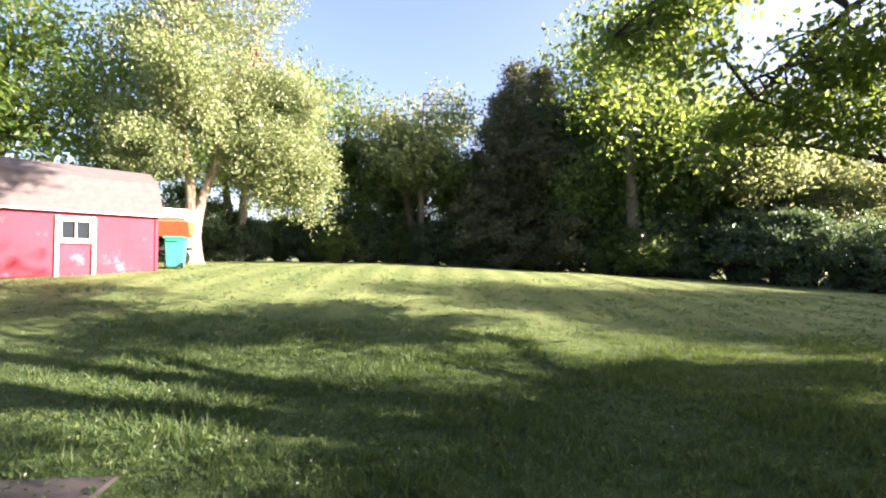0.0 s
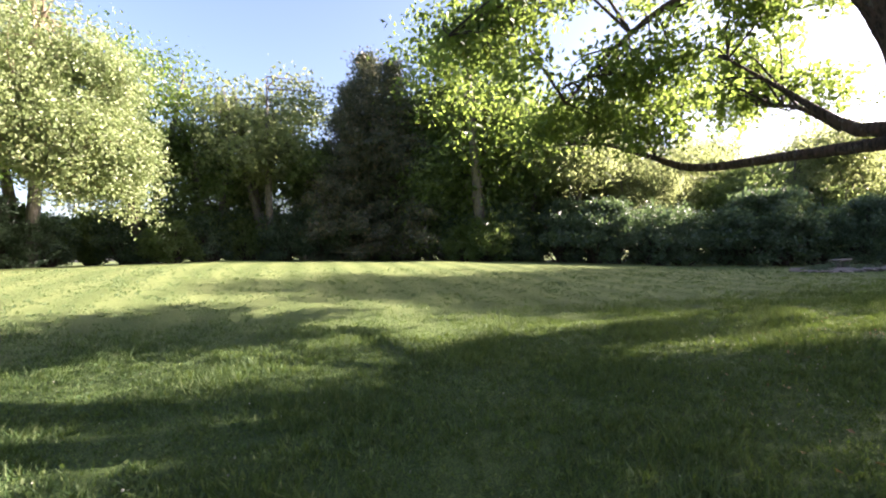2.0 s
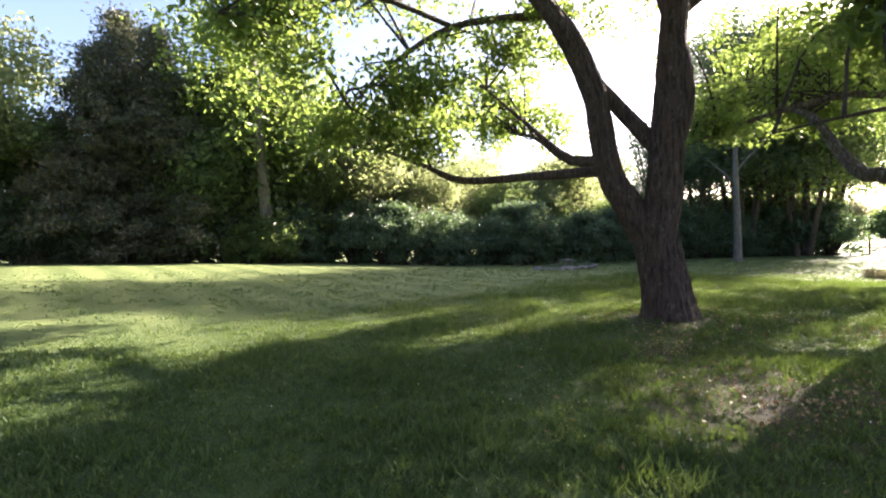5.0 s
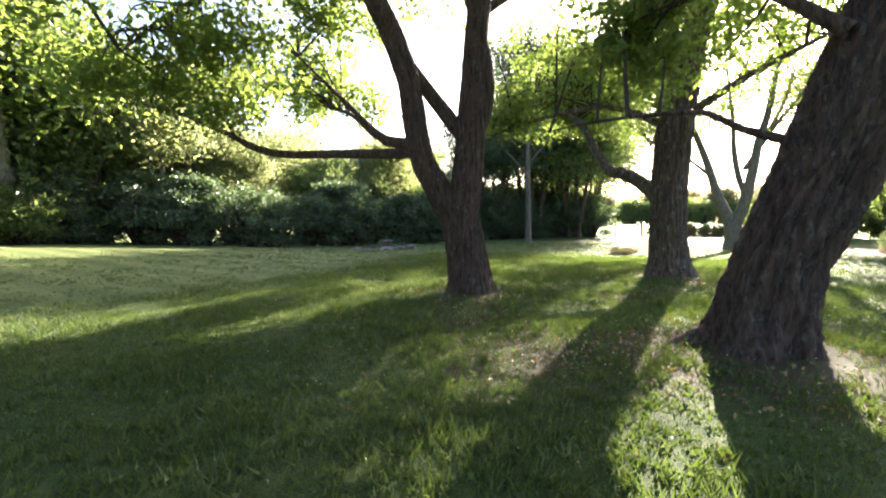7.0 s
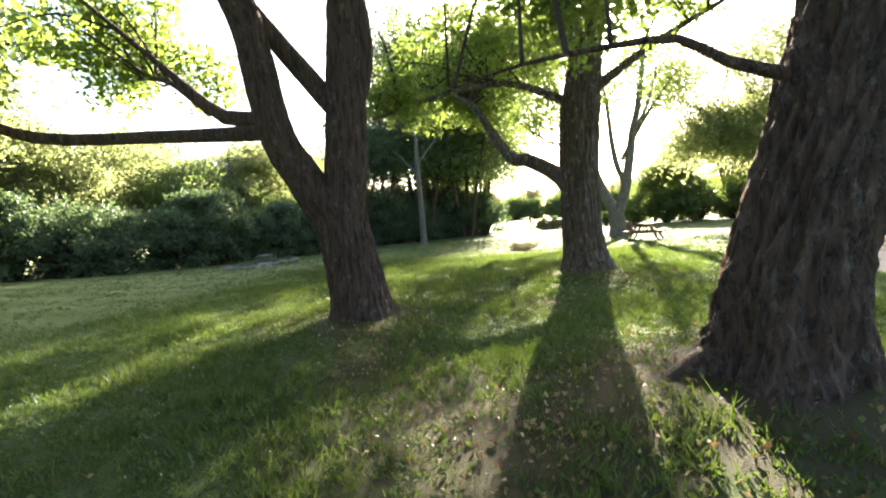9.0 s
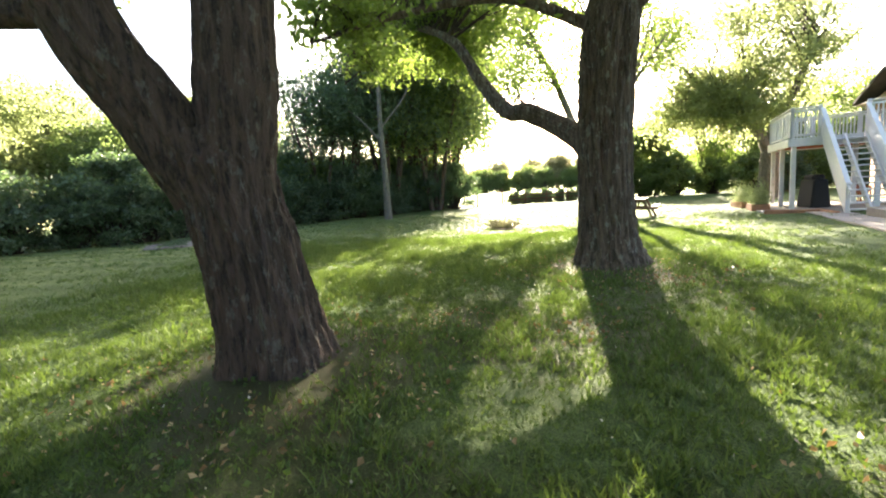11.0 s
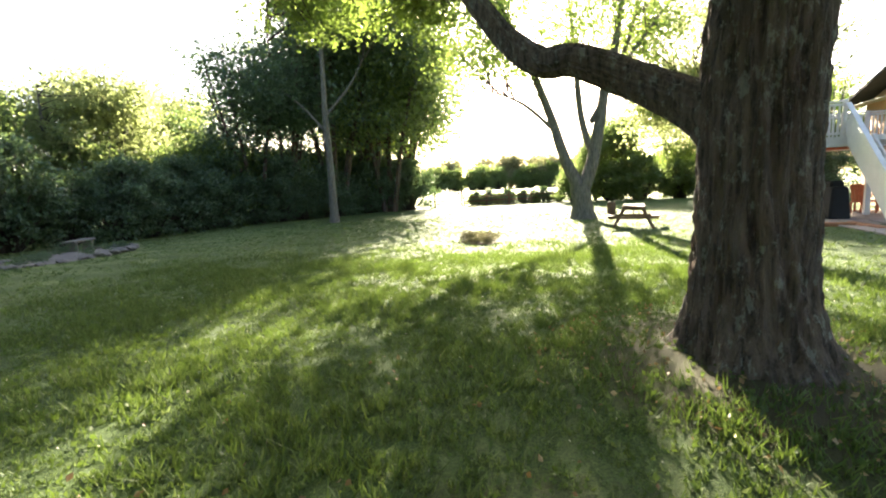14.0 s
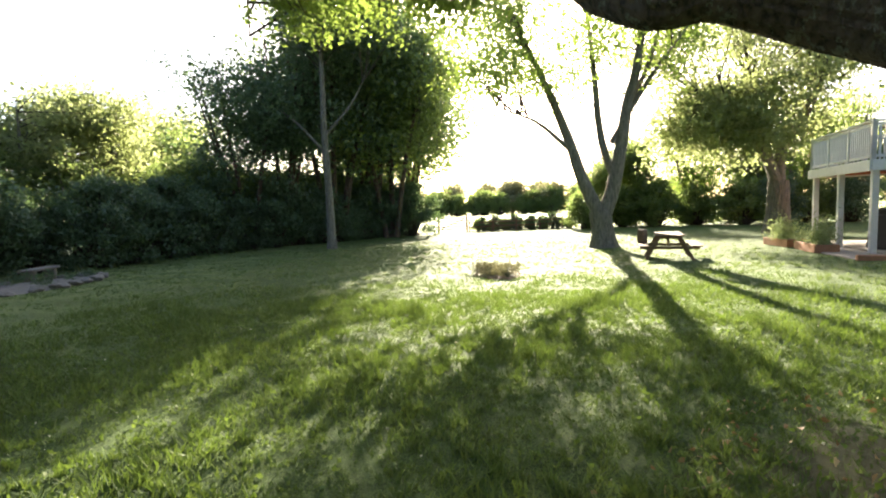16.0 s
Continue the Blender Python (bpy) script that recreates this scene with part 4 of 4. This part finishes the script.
def slab_bench(x, y, turn):
    top = thing("stone_bench", pose(x, y, float(gz(x, y)), 0, 0, turn), "small grey stone bench by the hedge", "bench")
    part("seat", box(1.3, 0.4, 0.08, (0, 0, 0.42), bevel=0.02), M_STONE, top)
    for s in (-0.45, 0.45):
        part("leg", box(0.12, 0.32, 0.42, (s, 0, 0.19), bevel=0.02), M_STONE, top)


slab_bench(24.4, 14.1, 10)


# ---- fence and gate at the lawn's end ----
def field_gate():
    x, y = 46.6, 0.6
    top = thing("field_gate", pose(x, y, float(gz(x, y)), 0, 0, 97), "grey wooden field gate beside the hedge", "gate")
    for s in (-1.15, 1.15):
        part("post", box(0.14, 0.14, 1.5, (s, 0, 0.7)), M_WOOD, top)
    for i in range(5):
        part("rail", box(2.1, 0.04, 0.1, (0, 0, 0.25 + 0.22 * i)), M_CONCRETE, top)
    part("brace", box(2.2, 0.03, 0.08, (0, 0.035, 0.68), (0, 22, 0)), M_CONCRETE, top)


field_gate()


def rail_fence():
    top = thing("rail_fence", pose(46.3, -0.7, 0), "low brown rail fence along the field", "fence")
    for i in range(6):
        x, y = 0.1 * i, -1.9 * i
        part("post", box(0.11, 0.11, 1.1, (x, y, float(gz(46.3 + x, y - 0.7)) + 0.5)), M_WOOD, top)
        if i < 5:
            for h in (0.4, 0.75):
                part("rail", box(0.045, 1.9, 0.1, (x + 0.05, y - 0.95, float(gz(46.3 + x, y - 1.6)) + h), (0, 0, 3)), M_WOOD, top)


rail_fence()

# ---- house with its deck ----
UX, UY = 0.925, -0.38
HT = math.degrees(math.atan2(UY, UX))
HZ = -0.17
CORNER = pose(22.8, -10.1, HZ, 0, 0, HT)      # local x away from the lawn along the deck's end, y out of the deck's end


def house():
    top = thing("house", CORNER, "two-storey house with tan siding and a raised white deck", "house")
    x0, x1, y0, y1, h = 2.4, 8.4, -18.0, -4.6, 4.4
    # openings in the wall towards the lawn: y centre, bottom, width, height
    holes = [(-5.8, 0.05, 0.95, 2.05), (-7.6, 0.9, 1.3, 1.1), (-10.6, 0.9, 1.3, 1.1), (-6.0, 2.75, 1.7, 1.55), (-8.6, 3.2, 1.3, 1.0), (-11.2, 3.2, 1.3, 1.0)]
    wall = bmesh.new()
    for lo, hi in ((0, 2.7), (2.7, h)):
        row = sorted((c - w / 2, c + w / 2, b, b + t) for c, b, w, t in holes if lo - 0.1 <= b < hi)
        edge = y0
        for a, b, zb, zt in row:
            box(0.2, a - edge, hi - lo, (x0 + 0.1, (a + edge) / 2, (hi + lo) / 2), bevel=0, bm=wall)
            if zb > lo:
                box(0.2, b - a, zb - lo, (x0 + 0.1, (a + b) / 2, (zb + lo) / 2), bevel=0, bm=wall)
            if zt < hi:
                box(0.2, b - a, hi - zt, (x0 + 0.1, (a + b) / 2, (zt + hi) / 2), bevel=0, bm=wall)
            edge = b
        box(0.2, y1 - edge, hi - lo, (x0 + 0.1, (y1 + edge) / 2, (hi + lo) / 2), bevel=0, bm=wall)
    body = part("wall", wall, M_SIDING, top, "tan clapboard wall")
    part("end_wall", box(x1 - x0 - 0.2, 0.2, h, ((x0 + x1 + 0.2) / 2, y1 - 0.1, h / 2), bevel=0), M_SIDING, top)
    part("end_wall", box(x1 - x0 - 0.2, 0.2, h, ((x0 + x1 + 0.2) / 2, y0 + 0.1, h / 2), bevel=0), M_SIDING, top)
    part("rear_wall", box(0.2, y1 - y0 - 0.4, h, (x1 - 0.1, (y0 + y1) / 2, h / 2), bevel=0), M_SIDING, top)
    # clapboards
    for i in range(int(h / 0.18)):
        z = 0.09 + 0.18 * i
        edge = y0
        for a, b, zb, zt in sorted((c - w / 2 - 0.1, c + w / 2 + 0.1, b - 0.1, b + t + 0.1) for c, b, w, t in holes) + [(y1, y1, -1, 99)]:
            if zb < z < zt:
                if a - edge > 0.05:
                    part("clapboard", box(0.022, a - edge, 0.172, (x0 - 0.012, (a + edge) / 2, z), (0, -3, 0), 0), M_SIDING, body)
                edge = b
    for c, b, w, t in holes:
        door = b in (0.05, 2.75)
        win = part("door" if door else "window", box(0.03, w, t, (x0 + 0.1, c, b + t / 2), bevel=0), M_GLASS, top, "glazed door" if door else "")
        for s in (-1, 1):
            part("frame", box(0.12, 0.1, t + 0.16, (x0 - 0.02, c + s * (w / 2 + 0.03), b + t / 2)), M_WHITE, win)
        part("frame", box(0.12, w, 0.1, (x0 - 0.02, c, b + t + 0.03)), M_WHITE, win)
        part("sill", box(0.16, w + 0.2, 0.06, (x0 - 0.03, c, b - 0.02)), M_WHITE, win)
        part("mullion", box(0.05, 0.05, t, (x0 + 0.07, c, b + t / 2)), M_WHITE, win)
        if not door:
            part("mullion", box(0.05, w, 0.05, (x0 + 0.07, c, b + t * 0.55)), M_WHITE, win)
    cx = (x0 + x1) / 2
    for s in (-1, 1):
        half = (x1 - x0) / 2 + 0.75
        bm = box(half / math.cos(radians(15)), y1 - y0 + 1.2, 0.14, (cx + s * half / 2, (y0 + y1) / 2, h + 0.08 + 0.5 * half * math.tan(radians(15))), (0, s * 15, 0), 0.01)
        part("roof", bm, M_SHINGLE, top, "grey shingle roof")
    gable = prism([(x0, h), (cx, h + 0.78), (x1, h)], 0.2, y1 - 0.2)
    part("gable", gable, M_SIDING, top)
    part("soffit", box(0.75, y1 - y0 + 1.1, 0.03, (x0 - 0.38, (y0 + y1) / 2, h - 0.02)), M_OLDWHITE, top, "pale boarded soffit")
    part("fascia", box(0.04, y1 - y0 + 1.2, 0.2, (x0 - 0.77, (y0 + y1) / 2, h + 0.02)), M_WHITE, top)
    part("eaves_return", box(x1 - x0 + 1.5, 0.5, 0.05, (cx, y1 + 0.25, h - 0.03)), M_OLDWHITE, top)


house()

DECK_L, DECK_W, DECK_Z = 4.3, 9.5, 2.62


def deck():
    top = thing("raised_deck", CORNER, "raised deck with white railing on tall posts", "deck")
    n = int(DECK_W / 0.145)
    floor = part("joists", box(0.05, DECK_W - 0.1, 0.2, (0.4, -DECK_W / 2, DECK_Z - 0.16)), M_REDWOOD, top, "red-brown stained joists")
    for i in range(1, 8):
        part("joist", box(0.05, DECK_W - 0.1, 0.2, (0.4 + i * 0.5, -DECK_W / 2, DECK_Z - 0.16)), M_REDWOOD, floor)
    for i in range(n):
        y = -0.07 - i * 0.145
        length = DECK_L if y > -4.5 else 2.36
        part("deck_board", box(length, 0.138, 0.035, (length / 2, y, DECK_Z - 0.02), bevel=0.004), M_REDWOOD, top)
    part("fascia", box(0.04, DECK_W, 0.3, (-0.022, -DECK_W / 2, DECK_Z - 0.15)), M_WHITE, top)
    part("fascia", box(DECK_L + 0.04, 0.04, 0.3, (DECK_L / 2, 0.022, DECK_Z - 0.15)), M_WHITE, top)
    part("fascia", box(0.04, 4.55, 0.3, (DECK_L + 0.022, -2.27, DECK_Z - 0.15)), M_WHITE, top)
    for x, y in ((0.15, -0.15), (2.2, -0.15), (4.15, -0.15), (0.15, -2.5), (0.15, -5.6), (0.15, -9.2), (2.2, -2.4)):
        part("post", box(0.15, 0.15, DECK_Z - 0.28, (x, y, (DECK_Z - 0.28) / 2), bevel=0.012), M_WHITE, top, "tall white painted post")

    def rail(ax, ay, bx, by):
        length = math.hypot(bx - ax, by - ay)
        ang = math.degrees(math.atan2(by - ay, bx - ax))
        mx, my = (ax + bx) / 2, (ay + by) / 2
        r = part("railing", box(length, 0.14, 0.045, (mx, my, DECK_Z + 1.05), (0, 0, ang)), M_WHITE, top, "white balustrade")
        part("bottom_rail", box(length, 0.05, 0.08, (mx, my, DECK_Z + 0.1), (0, 0, ang)), M_WHITE, r)
        part("upper_rail", box(length, 0.05, 0.08, (mx, my, DECK_Z + 0.96), (0, 0, ang)), M_WHITE, r)
        m = int(length / 0.115)
        bm = box(0.045, 0.045, 0.9, bevel=0.004)
        me = bpy.data.meshes.new("baluster")
        bm.to_mesh(me)
        bm.free()
        me.materials.append(M_WHITE)
        for i in range(m + 1):
            s = i / m
            ob = place("baluster", me, r)
            ob.location = (ax + (bx - ax) * s, ay + (by - ay) * s, DECK_Z + 0.53)
        for s in np.linspace(0, 1, 2 + int(length / 2.0)):
            part("rail_post", box(0.1, 0.1, 1.1, (ax + (bx - ax) * s, ay + (by - ay) * s, DECK_Z + 0.55)), M_WHITE, r)

    rail(0.06, -0.06, DECK_L - 0.06, -0.06)
    rail(DECK_L - 0.06, -0.06, DECK_L - 0.06, -4.5)
    rail(0.06, -0.06, 0.06, -0.85)
    rail(0.06, -2.15, 0.06, -DECK_W + 0.06)


deck()


def stairs():
    top = thing("deck_stairs", CORNER, "white open wooden stairs up to the deck", "stairs")
    n = 14
    rise, run = DECK_Z / n, 0.225
    slope = math.degrees(math.atan2(rise, run))
    length = math.hypot(n * run, DECK_Z)
    for y in (-0.95, -1.5, -2.05):
        part("stringer", box(length, 0.06, 0.26, (-n * run / 2 - 0.03, y, DECK_Z / 2 - 0.06), (0, -slope, 0)), M_WHITE, top)
    for i in range(n - 1):
        part("tread", box(0.26, 1.16, 0.04, (-0.06 - run * (i + 0.5), -1.5, DECK_Z - rise * (i + 1) + 0.03)), M_WHITE, top)
    for y in (-0.9, -2.1):
        r = part("handrail", box(length, 0.13, 0.05, (-n * run / 2, y, DECK_Z / 2 + 0.98), (0, -slope, 0)), M_WHITE, top)
        part("side_board", box(length * 0.98, 0.03, 0.7, (-n * run / 2, y, DECK_Z / 2 + 0.5), (0, -slope, 0)), M_WHITE, r, "white boarded stair side")
        part("newel", box(0.1, 0.1, 1.1, (-n * run + 0.05, y, 0.5)), M_WHITE, r)


stairs()


def paving(name, x0, x1, y0, y1, size, label):
    """Slabs on the ground by the house, in the house's own lines."""
    top = thing(name, CORNER, label, "paving", kind="structure")
    nx, ny = max(1, round((x1 - x0) / size)), max(1, round((y1 - y0) / size))
    sx, sy = (x1 - x0) / nx, (y1 - y0) / ny
    bm = box(sx - 0.015, sy - 0.015, 0.3, bevel=0.01)
    me = bpy.data.meshes.new("slab")
    bm.to_mesh(me)
    bm.free()
    me.materials.append(M_CONCRETE)
    rng = random.Random(9)
    for i in range(nx):
        for j in range(ny):
            ob = place("slab", me, top)
            lx, ly = x0 + sx * (i + 0.5), y0 + sy * (j + 0.5)
            w = CORNER @ Vector((lx, ly, 0))
            ob.location = (lx, ly, max(-0.105, float(gz(w.x, w.y)) - HZ - 0.125) + rng.uniform(0, 0.008))


paving("pavement_deck", -1.6, 4.6, -6.0, 0.9, 1.15, "pale concrete slabs under the deck")
paving("pavement_path", -17.0, -1.6, -1.05, -0.12, 0.93, "pale concrete path beside the house")


def kerb():
    top = thing("timber_kerb", CORNER, "low timber edging beside the path", "edging", kind="structure")
    for i in range(6):
        w = CORNER @ Vector((-15.0 + 2.0 * i, -1.18, 0))
        part("timber", box(1.95, 0.18, 0.3, (-15.0 + 2.0 * i, -1.18, float(gz(w.x, w.y)) - HZ + 0.08), (0, 0, 0.5 * (i % 2)), 0.015), M_CONCRETE, top)
    part("timber", box(1.5, 0.2, 0.2, (-1.9, 0.2, 0.1), (0, 0, 80), 0.02), M_BRICK, top, "reddish timber sleeper")
    part("timber", box(1.5, 0.2, 0.2, (-2.4, -0.6, 0.1), (0, 0, 4), 0.02), M_BRICK, top, "reddish timber sleeper")


kerb()


def planter(x, y, turn, sx, sy, label):
    m = CORNER @ pose(x, y, 0.0, 0, 0, turn)
    top = thing("planter_box", m, label, "planter", "planters by the deck")
    for s in (-1, 1):
        part("side", box(sx, 0.06, 0.26, (0, s * (sy / 2 - 0.03), 0.13)), M_BRICK, top)
        part("end", box(0.06, sy - 0.12, 0.26, (s * (sx / 2 - 0.03), 0, 0.13)), M_BRICK, top)
    part("soil", box(sx - 0.12, sy - 0.12, 0.1, (0, 0, 0.19)), M_WOOD, top)
    rng = np.random.default_rng(int(100 * abs(x)) + 1)
    c = []
    for i in range(14):
        c.append(np.array([rng.uniform(-0.45, 0.45) * sx, rng.uniform(-0.4, 0.4) * sy, 0.25]) + np.abs(rng.normal(size=(170, 3))) * np.array([0, 0, 0.33]) + rng.normal(size=(170, 3)) * np.array([0.14, 0.14, 0.05]))
    place("plant_growth", leaves_mesh("plant_growth", np.vstack(c), 0.075, L_PALE, rng, -0.5, 0.4), top, "pale flowering plants", "stuff")


planter(1.3, 0.75, 0, 1.7, 0.6, "reddish timber planter with pale flowering plants")
planter(3.3, 1.0, 12, 1.5, 0.6, "reddish timber planter with tall pale plants")


def grill(x, y):
    top = thing("barbecue_grill", CORNER @ pose(x, y, 0.045, 0, 0, 10), "black covered barbecue grill under the deck", "grill")
    bm = box(1.25, 0.62, 1.05, (0, 0, 0.53), bevel=0.06)
    for v in bm.verts:
        if v.co.z > 0.6:
            v.co.y *= 0.72
            v.co.x *= 0.9
    part("cover", bm, M_DARK, top, "black fitted cover")
    part("hood", box(0.8, 0.4, 0.22, (0, 0, 1.12), bevel=0.1), M_DARK, top)


grill(1.0, -0.95)


def patio_chair(x, y, turn):
    top = thing("patio_chair", CORNER @ pose(x, y, 0.045, 0, 0, turn), "dark reddish wooden patio chair", "chair", "patio chairs")
    for i in range(4):
        part("seat_slat", box(0.5, 0.1, 0.025, (0, -0.18 + 0.115 * i, 0.4)), M_REDWOOD, top)
        part("back_slat", box(0.1, 0.025, 0.62, (-0.18 + 0.12 * i, 0.28, 0.72), (-12, 0, 0)), M_REDWOOD, top)
    for sx in (-0.25, 0.25):
        for sy in (-0.22, 0.22):
            part("leg", box(0.05, 0.05, 0.4, (sx, sy, 0.2)), M_REDWOOD, top)
        part("armrest", box(0.07, 0.5, 0.03, (sx, 0, 0.6)), M_REDWOOD, top)
        part("arm_post", box(0.05, 0.05, 0.2, (sx, -0.2, 0.5)), M_REDWOOD, top)


patio_chair(2.9, -2.6, 30)
patio_chair(3.7, -3.0, -50)

# paving at the start of the walk
patio = thing("pavement_start", pose(-2.9, 2.35, float(gz(-2.5, 2.4))), "worn grey concrete slab flush with the lawn", "paving", kind="structure")
part("slab", box(1.6, 1.25, 0.3, (0, 0, -0.12), (0, 0, 6), 0.02), M_SHADED_SLAB, patio)

# ---- small things on the lawn ----
rng = np.random.default_rng(91)


def grass(name, n, x0, x1, y0, y1, tall, wide, fade, blade, label):
    m = n // 9
    tx, ty = rng.uniform(x0, x1, m), rng.uniform(y0, y1, m)
    pick = rng.integers(0, m, n)
    x, y = tx[pick] + rng.normal(size=n) * 0.035, ty[pick] + rng.normal(size=n) * 0.035
    vigour = (0.55 + 0.9 * rng.uniform(0, 1, m) ** 2)[pick]
    edge = np.minimum(np.minimum(x - x0, x1 - x), np.minimum(y - y0, y1 - y))
    keep = edge > fade * rng.uniform(0, 1, n)
    for cx, cy, r in ((8.5, 2.72, 0.75), (12.1, -0.87, 0.8), (5.86, -1.33, 0.9)):
        keep &= np.hypot(x - cx, y - cy) > r * rng.uniform(0.75, 1.5, n)
    for cx, cy, r in WORN:
        keep &= np.hypot(x - cx, y - cy) > r * rng.uniform(0.0, 1.0, n)
    keep &= ~((x < -2.05) & (y < 3.0) & (x > -3.75) & (y > 1.7))
    x, y, vigour = x[keep], y[keep], vigour[keep]
    n = len(x)
    h = vigour * tall * rng.uniform(0.45, 1.3, n) * (0.75 + 0.5 * np.sin(x * 2.1 + np.sin(y * 1.7)) * np.sin(y * 1.9))
    h = np.maximum(h, 0.012)
    a = rng.uniform(0, 6.28, n)
    lean = rng.normal(size=(n, 2)) * h[:, None] * 0.55
    z = gz(x, y)
    w = wide * rng.uniform(0.6, 1.3, n)
    p0 = np.stack([x - np.cos(a) * w, y - np.sin(a) * w, z - 0.005], 1)
    p1 = np.stack([x + np.cos(a) * w, y + np.sin(a) * w, z - 0.005], 1)
    p2 = np.stack([x + lean[:, 0], y + lean[:, 1], z + h], 1)
    v = np.stack([p0, p1, p2], 1).reshape(-1, 3)
    return tagged(place(name, mesh_from(name, v, np.arange(3 * n, dtype=np.int32).reshape(-1, 3), blade)), label, "grass", kind="stuff")


grass("grass_blades", 580000, -6.0, 21.0, -5.5, 9.0, 0.095, 0.0074, 3.0, L_GRASS, "short uneven green grass blades")
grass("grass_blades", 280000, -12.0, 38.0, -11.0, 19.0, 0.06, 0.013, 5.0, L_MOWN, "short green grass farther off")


def clover():
    n = 26000
    x, y = rng.uniform(-4, 18, n), rng.uniform(-4, 7, n)
    c = np.stack([x, y, gz(x, y) + rng.uniform(0.015, 0.05, n)], 1)
    tagged(place("clover", leaves_mesh("clover", c, 0.035, L_GRASS, rng, 0, 0.9)), "small clover leaves in the lawn", "clover", kind="stuff")
    n = 500
    x, y = rng.uniform(-3, 17, n), rng.uniform(-4, 6, n)
    c = np.stack([x, y, gz(x, y) + 0.05], 1)
    tagged(place("clover_flowers", leaves_mesh("clover_flowers", c, 0.02, M_FLOWER, rng, 0, 0.9)), "tiny white clover flowers", "flowers", kind="stuff")


clover()


def litter():
    cs = []
    for cx, cy, r, n in ((8.5, 2.72, 1.1, 260), (12.1, -0.87, 1.3, 300), (5.86, -1.33, 1.3, 360), (8, 0.5, 4.5, 420), *((x, y, r, 70) for x, y, r in WORN)):
        a, q = rng.uniform(0, 6.28, n), (0.45 if r > 1 else 0.0) + r * np.sqrt(rng.uniform(0, 1, n))
        x, y = cx + np.cos(a) * q, cy + np.sin(a) * q
        cs.append(np.stack([x, y, gz(x, y) + 0.03], 1))
    tagged(place("fallen_leaves", leaves_mesh("fallen_leaves", np.vstack(cs), 0.045, M_LITTER, rng, 0, 0.7)), "dry brown fallen leaves under the trees", "leaves", kind="stuff")


litter()
